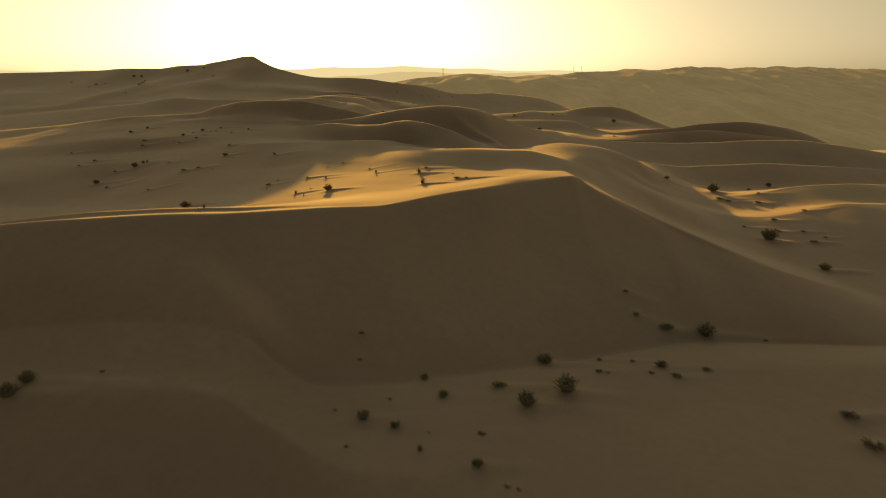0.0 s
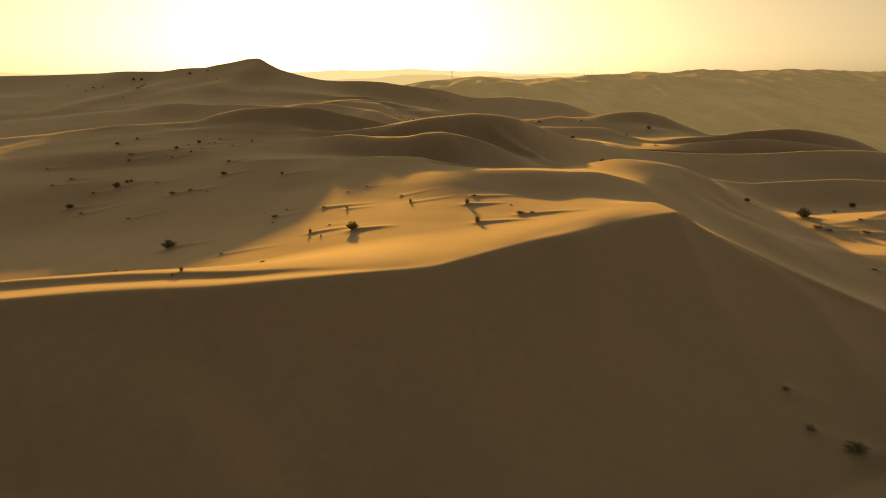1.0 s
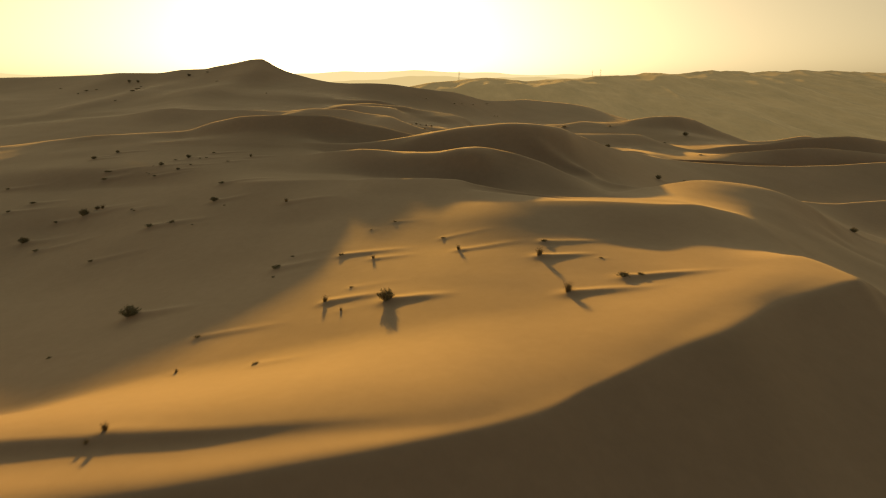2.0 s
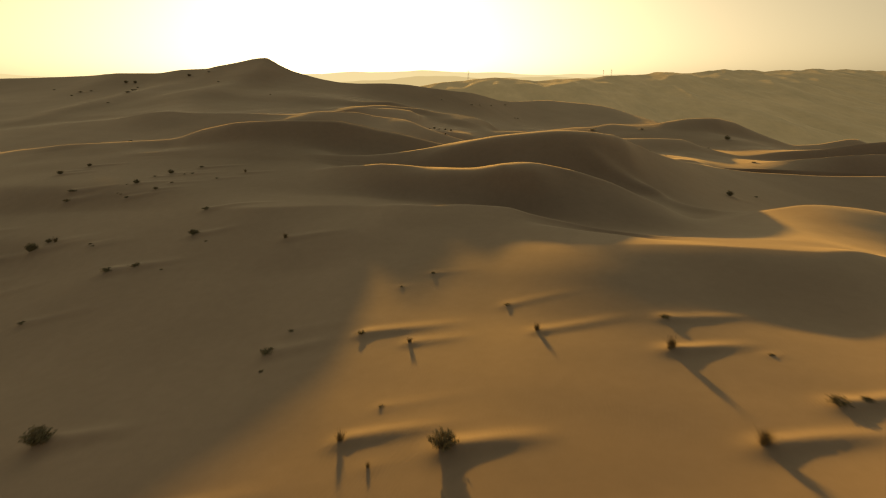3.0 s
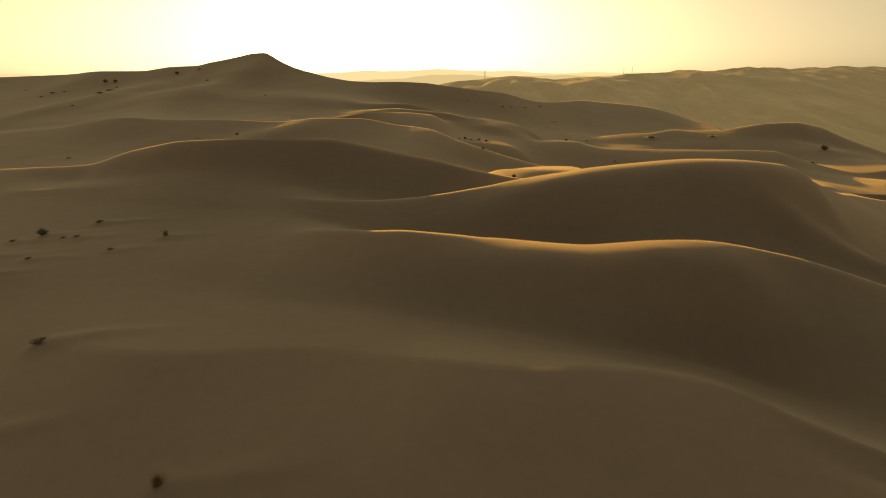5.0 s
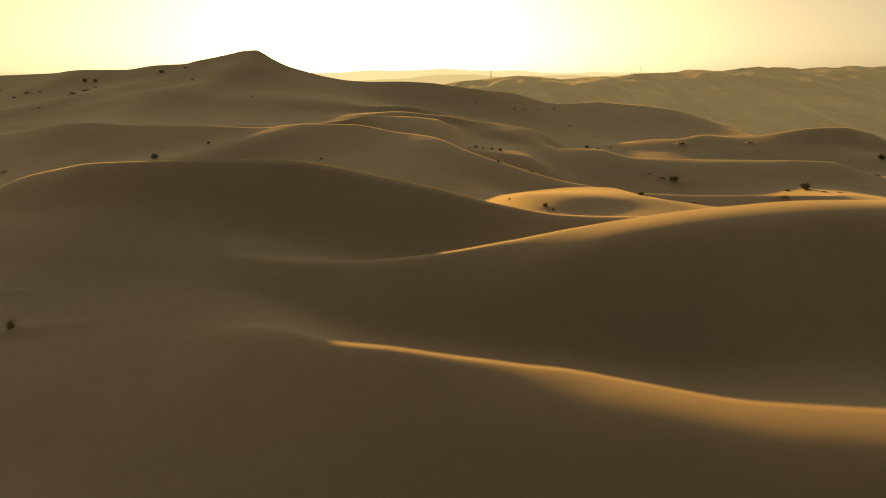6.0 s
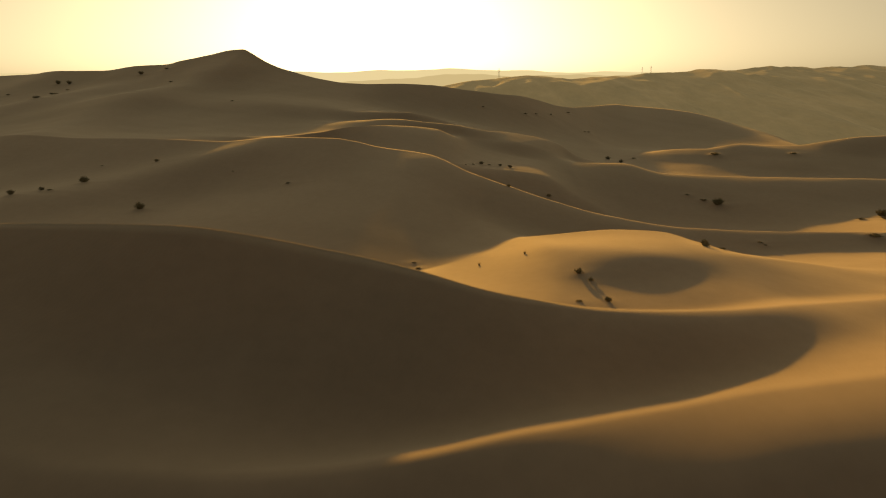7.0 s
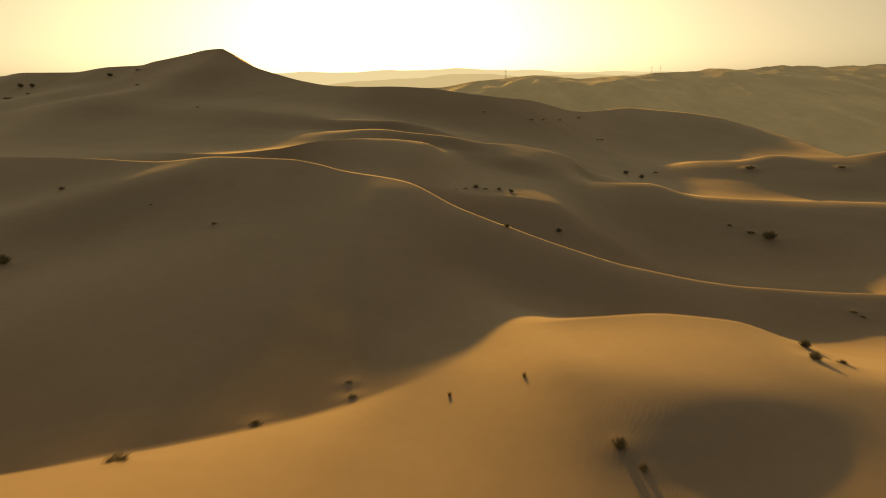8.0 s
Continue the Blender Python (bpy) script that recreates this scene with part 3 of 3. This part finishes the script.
def hummocks(x, y):
    """A small heap of sand round every shrub, drawn out into a tail by the wind from the left."""
    out = np.zeros(np.shape(x)).ravel()
    fx, fy = np.ravel(x), np.ravel(y)
    for i, (sx, sy, wide, kind) in enumerate(SHRUBS):
        long = (3.0 + 2.2 * ((i * 7) % 5) / 4) * min(1.2, wide + .45)
        at = np.nonzero((np.abs(fx - sx - long / 2) < long) & (np.abs(fy - sy) < 3))[0]
        if not len(at):
            continue
        dx, dy = fx[at] - sx, fy[at] - sy
        bend = .10 * dx + .05 * np.sin(dx * 1.1 + i)
        heap = .10 * wide * np.exp(-(dx ** 2 + dy ** 2) / (.5 * wide + .12) ** 2)
        tail = (.015 + .15 * wide) * np.exp(-((dy - bend) / (.22 + .2 * wide)) ** 2) * ease(dx, -.2, .25) * (1 - ease(dx, .2 * long, long))
        tail = tail * ease(wide, .2, .5)
        out[at] = np.maximum(out[at], heap + tail * (.85 if sy < 58 else .6 if sy < 105 else .12))
    return out.reshape(np.shape(x))


def rib(x, y, ends, high, left, right):
    """A long swell of sand between two ends, with its own width on either side, fading out at both."""
    (x0, y0), (x1, y1) = ends
    long = math.hypot(x1 - x0, y1 - y0)
    ux, uy = (x1 - x0) / long, (y1 - y0) / long
    s, d = (x - x0) * ux + (y - y0) * uy, (y - y0) * ux - (x - x0) * uy
    s = np.clip(s / long, 0, 1)
    return high * np.exp(-(d / np.where(d > 0, left, right)) ** 2) * ease(s, 0, .3) * (1 - ease(s, .7, 1))


RIBS = [(((-62, 218), (-69, 168)), 1.5, 6.0, 8.0), (((-69, 182), (-58, 138)), 1.0, 5.0, 6.0), (((-54, 122), (-29, 147)), .7, 4.0, 4.0),
        (((-82, 214), (-96, 160)), 1.0, 6.0, 7.0), (((-.5, 93.6), (9.5, 90.8)), .4, 1.1, .8), (((6, 93.2), (11, 84)), .35, .8, 1.1)]


def finish(x, y, z):
    r = np.hypot(x + 10, y - 100)
    wild = ease(np.abs(x + 5), 95, 200) + ease(y, 300, 420)
    wild = np.clip(wild, 0, 1) * (1 - .8 * ease(-y, 30, 100))
    z = z + wild * (.9 + 1.0 * ease(y, 330, 520) + 1.2 * ease(r, 900, 1600)) * lumps(x, y, 3)
    # the left flank of the first dune bulges out before the hollow beside it
    spur = 1 - ease(x + 6.0 + .9 * (y - 27), -2.2, 1.4)
    z = z + .8 * spur * ease(y, 25.5, 31) * (1 - ease(y, 31, 36.5)) * ease(x, -34, -20)
    for ends, high, left, right in RIBS:
        z = z + rib(x, y, ends, high, left, right)
    # the shaded dish in the sunlit mound
    u, v = .915 * (x + 7.6) + .403 * (y - 111.8), .915 * (y - 111.8) - .403 * (x + 7.6)
    z = z - .19 * np.exp(-((u - 1.5) / 3.1) ** 2 - (v / 1.6) ** 2)
    z = z + hummocks(x, y)
    return z + .025 * np.sin(x * .55 + 1.3 * np.sin(y * .21)) * np.sin(y * .47 + 1.1 * np.sin(x * .17)) + .007 * np.sin(x * 1.3 + y * .7) * np.sin(y * 1.1 - x * .5 + 2)


def hermite(u, h, z0, z1, m0, m1):
    return (z0 * (1 + 2 * u) * (1 - u) ** 2 + z1 * u * u * (3 - 2 * u) + h * (m0 * u * (1 - u) ** 2 - m1 * u * u * (1 - u)))


def height(x, y):
    ys, zs, near, far = (a[:, 0] for a in loft(np.array([float(x)])))
    k = int(np.clip(np.searchsorted(ys, y) - 1, 0, len(ys) - 2))
    h = ys[k + 1] - ys[k]
    z = hermite((y - ys[k]) / h, h, zs[k], zs[k + 1], far[k], near[k + 1])
    return float(finish(np.array(float(x)), np.array(float(y)), np.array(z)))


def spread(lo, hi, step, grow, far_lo, far_hi):
    mid = list(np.arange(lo, hi + step / 2, step))
    a, s = [lo], step
    while a[-1] > far_lo:
        s *= grow
        a.append(a[-1] - s)
    b, s = [mid[-1]], step
    while b[-1] < far_hi:
        s *= grow
        b.append(b[-1] + s)
    return np.array(a[:0:-1] + mid + b[1:])


def ground_mesh(name):
    gx = spread(-46.0, 26.0, 0.26, 1.021, -4500.0, 4500.0)
    ys, zs, near, far = loft(gx)
    rows_y, rows_z, soft = [], [], []
    tops = [k for k, (line, _, _) in enumerate(LINES) if line is WAVE or line is SADDLE or line is RIM]
    for k in range(len(ys) - 1):
        h = ys[k + 1] - ys[k]
        mid = h[(gx > -46) & (gx < 26)]
        step = .26 if ys[k].min() < 150 else .5
        n = int(np.clip(np.percentile(mid, 70) / step, 2, 90))
        if k == 0:
            n = 40
        for j in range(n):
            u = j / n
            if k == 0:
                u = 1 - (1 - u) ** 1.8
            rows_y.append(ys[k] + u * h)
            rows_z.append(hermite(u, h, zs[k], zs[k + 1], far[k], near[k + 1]))
            s = u if k + 2 in tops else 1 - u if k + 1 in tops else 0.0
            if LINES[k + 1][0] is MAIN:
                s = max(0.0, 3 * u - 2.4)
            elif LINES[k][0] is MAIN:
                s = .6 * (1 - u)
            soft.append(s)
    # the rounded tops lose their creases
    plain, across = np.stack(rows_z), np.stack(rows_y)
    def mean(v):
        return sum(np.roll(v, i, axis=0) * (6 - abs(i)) for i in range(-5, 6)) / 36
    slope = (np.roll(plain, -5, axis=0) - np.roll(plain, 5, axis=0)) / (np.roll(across, -5, axis=0) - np.roll(across, 5, axis=0))
    level = mean(plain) + slope * (across - mean(across))
    rows_z = list(plain + (level - plain) * np.array(soft)[:, None])
    # behind the start, and on from the last line to the horizon
    ahead_y, ahead_z = [ys[-1]], [zs[-1]]
    s = 1.5
    while ahead_y[-1].max() < 4700:
        s *= 1.013
        y = ahead_y[-1] + s
        f = ease(y, ys[-1], ys[-1] + 190)
        ahead_y.append(y)
        ahead_z.append(zs[-1] * (1 - f) + far_height(gx, y) * f)
    behind = [-45 * 1.25 ** i for i in range(17)][::-1]
    Y = np.vstack([np.full((1, len(gx)), v) for v in behind] + [np.stack(rows_y)] + [np.stack(ahead_y)])
    Z = np.vstack([zs[:1]] * len(behind) + [np.stack(rows_z)] + [np.stack(ahead_z)])
    X = np.broadcast_to(gx, Y.shape)
    Z = finish(X, Y, Z)
    ny, nx = X.shape
    me = bpy.data.meshes.new(name)
    me.vertices.add(nx * ny)
    me.vertices.foreach_set("co", np.stack([X, Y, Z], -1).astype(np.float32).ravel())
    i = (np.arange(ny - 1)[:, None] * nx + np.arange(nx - 1)[None, :]).ravel()
    quads = np.stack([i, i + 1, i + nx + 1, i + nx], -1).astype(np.int32)
    me.loops.add(quads.size)
    me.loops.foreach_set("vertex_index", quads.ravel())
    me.polygons.add(len(quads))
    me.polygons.foreach_set("loop_start", np.arange(0, quads.size, 4, dtype=np.int32))
    me.polygons.foreach_set("use_smooth", np.ones(len(quads), bool))
    me.update(calc_edges=True)
    return me


ground = new("ground", ground_mesh("ground"))
ground.data.materials.append(SAND)
tagged(ground, "golden wind-blown desert sand in crested dunes and hollows", "desert sand", kind="structure")


# things: desert shrubs, each with its stems and its leaves or blades
def part(name, bm, mat, parent, label=""):
    me = bpy.data.meshes.new(name)
    bm.to_mesh(me)
    bm.free()
    me.materials.append(mat)
    ob = new(name, me)
    ob.parent = parent
    if label:
        tagged(ob, label)
    return ob


def plant_material(name, low, high, rough=0.75):
    m, nt, b = material(name, rough)
    geo = nt.nodes.new("ShaderNodeNewGeometry")
    info = nt.nodes.new("ShaderNodeObjectInfo")
    mix_random = nt.nodes.new("ShaderNodeMath")
    mix_random.operation = "MULTIPLY_ADD"
    mix_random.inputs[1].default_value = 0.35
    ramp = nt.nodes.new("ShaderNodeValToRGB")
    ramp.color_ramp.elements[0].color = (*low, 1)
    ramp.color_ramp.elements[1].color = (*high, 1)
    nt.links.new(info.outputs["Random"], mix_random.inputs[0])
    scaled = nt.nodes.new("ShaderNodeMath")
    scaled.operation = "MULTIPLY"
    scaled.inputs[1].default_value = 0.65
    nt.links.new(geo.outputs["Random Per Island"], scaled.inputs[0])
    nt.links.new(scaled.outputs[0], mix_random.inputs[2])
    nt.links.new(mix_random.outputs[0], ramp.inputs[0])
    nt.links.new(ramp.outputs[0], b.inputs["Base Color"])
    b.inputs["Specular IOR Level"].default_value = 0.2
    return m


LEAF = plant_material("shrub_leaf", (0.16, 0.15, 0.085), (0.30, 0.265, 0.16))
BLADE = plant_material("dry_grass", (0.17, 0.14, 0.08), (0.34, 0.27, 0.15))
TWIG = plant_material("shrub_twig", (0.11, 0.085, 0.06), (0.24, 0.18, 0.115), 0.9)


def stalk(bm, points, r0, r1):
    """A thin tapered three-sided stalk along the points."""
    rings = []
    for i, p in enumerate(points):
        r = r0 + (r1 - r0) * i / (len(points) - 1)
        rings.append([bm.verts.new((p[0] + r * math.cos(a), p[1] + r * math.sin(a), p[2])) for a in (0, 2.094, 4.189)])
    for a, b in zip(rings[:-1], rings[1:]):
        for j in range(3):
            bm.faces.new((a[j], a[(j + 1) % 3], b[(j + 1) % 3], b[j]))


def leaf(bm, at, way, size, wide, rng):
    side = way.cross(Vector((rng.uniform(-1, 1), rng.uniform(-1, 1), rng.uniform(-1, 1))))
    if side.length < 1e-4:
        return
    side.normalize()
    tip = at + way * size + Vector((0, 0, -.15 * size))
    mid = at + way * size * .45
    v = [bm.verts.new(p) for p in (at, mid + side * wide, tip, mid - side * wide)]
    bm.faces.new(v)


def shrub(kind, seed):
    """One plant, one metre wide: 0 leafy bush, 1 grass tussock, 2 low clump."""
    rng = random.Random(seed)
    name, label, category = (("desert_bush", "dark green leafy desert bush on bare sand", "bush"),
                             ("grass_tussock", "dry spiky grass tussock standing in wind-blown sand", "grass"),
                             ("low_shrub", "low dark wind-swept shrub half buried in sand", "shrub"))[kind]
    root = tagged(new(name), label, category, "desert shrubs")
    twigs, leaves = bmesh.new(), bmesh.new()
    count = (84, 40, 60)[kind]
    for _ in range(count):
        turn = rng.uniform(0, 6.283)
        lean = (rng.uniform(0, 1) ** .7) * (.42, .4, .5)[kind]
        tall = (rng.uniform(.5, .9), rng.uniform(.55, 1.05), rng.uniform(.14, .36))[kind] * (1 - (1.2, .4, 1.2)[kind] * lean)
        r = rng.uniform(0, .2)
        p0 = Vector((r * math.cos(turn), r * math.sin(turn), -.06))
        p2 = Vector(((r + lean) * math.cos(turn + rng.uniform(-.4, .4)), (r + lean) * math.sin(turn), tall))
        p1 = p0.lerp(p2, .5) + Vector((rng.uniform(-.05, .05), rng.uniform(-.05, .05), .10 * tall))
        stalk(twigs, [p0, p1, p2], (.014, .006, .014)[kind], .003)
        if kind != 1:
            for _ in range((20, 0, 13)[kind]):
                u = rng.uniform(.12, 1.0)
                at = p0.lerp(p1, u * 2) if u < .5 else p1.lerp(p2, u * 2 - 1)
                way = Vector((rng.uniform(-1, 1), rng.uniform(-1, 1), rng.uniform(-.2, 1))).normalized()
                leaf(leaves, at, way, rng.uniform(.06, .13), rng.uniform(.016, .032), rng)
    if kind == 1:
        for _ in range(190):
            turn, lean, tall = rng.uniform(0, 6.283), rng.uniform(0, 1) ** 1.2, rng.uniform(.35, .95)
            p0 = Vector((rng.gauss(0, .07), rng.gauss(0, .07), -.04))
            out = Vector((math.cos(turn), math.sin(turn), 0))
            p1 = p0 + out * lean * .22 + Vector((0, 0, tall * .6))
            p2 = p0 + out * lean * .52 + Vector((0, 0, tall * (1 - .3 * lean)))
            side = out.cross(Vector((0, 0, 1))) * rng.uniform(.006, .014)
            v = [leaves.verts.new(q) for q in (p0 - side, p0 + side, p1 + side * .8, p1 - side * .8, p2)]
            leaves.faces.new((v[0], v[1], v[2], v[3]))
            leaves.faces.new((v[3], v[2], v[4]))
    part("woody_base", twigs, TWIG, root, "thin brown woody twigs")
    part(("foliage", "grass_tuft", "foliage")[kind], leaves, (LEAF, BLADE, LEAF)[kind], root)
    return root


def plant_shrubs():
    rng = random.Random(11)
    models = {}
    for x, y, wide, kind in SHRUBS:
        wide = max(wide * (.92, .85, .8)[kind] * (1 if y < 70 else .86), .22)
        key = (kind, rng.randrange(4))
        squash = rng.uniform(.85, 1.15) * (.8, .8, .75)[kind]
        m = (Matrix.Translation((x, y, height(x, y) - .02)) @ Matrix.Rotation(rng.uniform(0, 6.283), 4, "Z")
             @ Matrix.Diagonal((wide, wide, wide * squash, 1)))
        if key not in models:
            models[key] = shrub(kind, 100 * kind + key[1])
            models[key].matrix_basis = m
        else:
            source = models[key]
            copy_thing(source, m @ Matrix.Diagonal((1 / source.scale[0], 1 / source.scale[1], 1 / source.scale[2], 1)))


plant_shrubs()


# far ranges at the horizon, their haze painted as an even glow
def distant_range(name, dist, lo, hi, seed, haze_glow, turn0, turn1):
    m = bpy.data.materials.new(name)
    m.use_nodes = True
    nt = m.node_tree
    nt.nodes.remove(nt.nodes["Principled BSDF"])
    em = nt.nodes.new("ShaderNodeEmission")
    em.inputs[0].default_value = (*haze_glow, 1)
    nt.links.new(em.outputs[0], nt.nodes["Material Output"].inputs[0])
    rng = random.Random(seed)
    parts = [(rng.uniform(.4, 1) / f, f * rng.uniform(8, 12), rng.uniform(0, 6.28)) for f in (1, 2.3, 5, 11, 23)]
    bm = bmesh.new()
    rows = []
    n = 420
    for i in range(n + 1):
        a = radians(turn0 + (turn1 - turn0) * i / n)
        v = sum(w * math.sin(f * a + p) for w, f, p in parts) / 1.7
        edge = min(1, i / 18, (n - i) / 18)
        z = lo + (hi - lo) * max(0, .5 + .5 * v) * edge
        x, y = dist * math.sin(a), dist * math.cos(a)
        rows.append([bm.verts.new((x, y, -60)), bm.verts.new((x, y, z)), bm.verts.new((x * 1.02, y * 1.02, z - 14)), bm.verts.new((x * 1.02, y * 1.02, -60))])
    for a, b in zip(rows[:-1], rows[1:]):
        for j in range(3):
            bm.faces.new((a[j], b[j], b[j + 1], a[j + 1]))
    me = bpy.data.meshes.new(name)
    bm.to_mesh(me)
    bm.free()
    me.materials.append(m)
    return tagged(new(name, me), "pale dune range on the horizon, its haze painted as glow", "backdrop", kind="structure")


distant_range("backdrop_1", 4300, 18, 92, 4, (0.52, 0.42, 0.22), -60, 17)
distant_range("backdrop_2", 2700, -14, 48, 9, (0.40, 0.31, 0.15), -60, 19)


def ridge_line(x):
    return 950 + .75 * np.clip(x, -300, 1400)


def ridge_height(x, y, v):
    """The far ridge from its foot, v = 0, to its crest, v = 1, and down behind."""
    crown = np.interp(x, (-320, -80, -38, 0, 40, 80, 110, 205, 330, 460, 630, 840, 1085, 1300), (3, 4, 8, 11.5, 13, 10.5, 10.5, 15, 22, 27, 29.5, 32, 30.5, 29))
    crown = crown + 2.4 * np.abs(np.sin(x / 74 + 1)) + 1.3 * np.abs(np.sin(x / 33)) - 1.0
    return -80 + (crown + 80) * np.minimum(v, 1) - 90 * np.maximum(v - 1, 0) + 8.5 * lumps(1.1 * x, .30 * y, 6) * np.clip((1.06 - v) * 5, 0, 1)


def haze_glow_ridge(name):
    """The long dune ridge far beyond the valley, as a heaped slope with its haze painted on as a glow."""
    m, nt, b = material(name, 0.95)
    co = nt.nodes.new("ShaderNodeTexCoord")
    patchy = add(nt, "ShaderNodeTexNoise", Scale=0.02, Detail=6.0, Roughness=0.65)
    ramp = nt.nodes.new("ShaderNodeValToRGB")
    ramp.color_ramp.elements[0].color, ramp.color_ramp.elements[1].color = (0.10, 0.075, 0.045, 1), (0.29, 0.20, 0.115, 1)
    ramp.color_ramp.elements[0].position, ramp.color_ramp.elements[1].position = 0.35, 0.65
    along = nt.nodes.new("ShaderNodeMapping")
    along.inputs["Scale"].default_value = (1.0, 0.3, 1.5)
    nt.links.new(co.outputs["Object"], along.inputs[0])
    nt.links.new(along.outputs[0], patchy.inputs["Vector"])
    nt.links.new(patchy.outputs[0], ramp.inputs[0])
    nt.links.new(ramp.outputs[0], b.inputs["Base Color"])
    # weak warm emission stands in for the haze before the slope
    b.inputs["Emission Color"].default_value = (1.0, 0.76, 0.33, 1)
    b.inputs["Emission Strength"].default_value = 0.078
    gx, gv = np.arange(-320, 1400.1, 5.0), np.concatenate([np.linspace(0, 1, 130), [1.03, 1.1]])
    X, V = np.meshgrid(gx, gv)
    Y = ridge_line(X) * (.42 + .58 * V)
    Z = ridge_height(X, Y, V)
    ny, nx = X.shape
    q = (np.arange(ny - 1)[:, None] * nx + np.arange(nx - 1)[None, :]).ravel()
    me = bpy.data.meshes.new(name)
    me.from_pydata(np.stack([X, Y, Z], -1).reshape(-1, 3).tolist(), [], np.stack([q, q + 1, q + nx + 1, q + nx], -1).tolist())
    me.polygons.foreach_set("use_smooth", np.ones(len(q), bool))
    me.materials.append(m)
    return tagged(new(name, me), "long olive-brown dune ridge far off, its haze a painted glow", "backdrop", kind="structure")


haze_glow_ridge("backdrop_3")


# two lattice pylons, tiny on the skyline
# steel kept extra pale: the haze of distance is painted into its base
STEEL = plant_material("haze_paled_steel", (0.50, 0.44, 0.35), (0.60, 0.53, 0.42), 0.6)


def beam(bm, a, b, wide):
    a, b = Vector(a), Vector(b)
    along = (b - a).normalized()
    u = along.orthogonal().normalized() * wide / 2
    v = along.cross(u)
    ends = [[bm.verts.new(p + u * i + v * j) for i, j in ((1, 1), (-1, 1), (-1, -1), (1, -1))] for p in (a, b)]
    for k in range(4):
        bm.faces.new((ends[0][k], ends[0][(k + 1) % 4], ends[1][(k + 1) % 4], ends[1][k]))
    bm.faces.new(ends[0][::-1])
    bm.faces.new(ends[1])


def power_pylon():
    """A four-legged lattice mast, 36 m tall, with three crossarms."""
    root = tagged(new("power_pylon"), "grey steel lattice power pylon far off on the ridge", "pylon", "pylons on the skyline")
    for i, j in ((1, 1), (1, -1), (-1, 1), (-1, -1)):
        bm = bmesh.new()
        beam(bm, (3.2 * i, 3.2 * j, -3), (.5 * i, .5 * j, 36), .24)
        part("leg", bm, STEEL, root)
    bm = bmesh.new()
    for n in range(8):
        z0, z1 = 4.2 * n, 4.2 * (n + 1)
        w0, w1 = 3.2 - .075 * z0, 3.2 - .075 * z1
        for s in (1, -1):
            beam(bm, (-w0, s * w0, z0), (w1, s * w1, z1), .1)
            beam(bm, (w0, s * w0, z0), (-w1, s * w1, z1), .1)
            beam(bm, (s * w0, -w0, z0), (s * w1, w1, z1), .1)
    part("bracing", bm, STEEL, root)
    for z, w in ((24, 7), (29, 8.5), (34, 6)):
        bm = bmesh.new()
        beam(bm, (-w, 0, z), (w, 0, z), .2)
        beam(bm, (-w, 0, z), (0, 0, z + 2), .12)
        beam(bm, (w, 0, z), (0, 0, z + 2), .12)
        part("crossarm", bm, STEEL, root)
    return root


first_pylon = power_pylon()
for x, tall in ((0.0, .34), (222.0, .27), (238.0, .3)):
    y = float(ridge_line(np.array(x)))
    m = pose(x, y, float(ridge_height(np.array(x), np.array(y), np.array(1.0))), 0, 0, 25) @ Matrix.Diagonal((tall, tall, tall, 1))
    if x == 0.0:
        first_pylon.matrix_basis, first_tall = m, tall
    else:
        copy_thing(first_pylon, m @ Matrix.Diagonal((1 / first_tall, 1 / first_tall, 1 / first_tall, 1)))
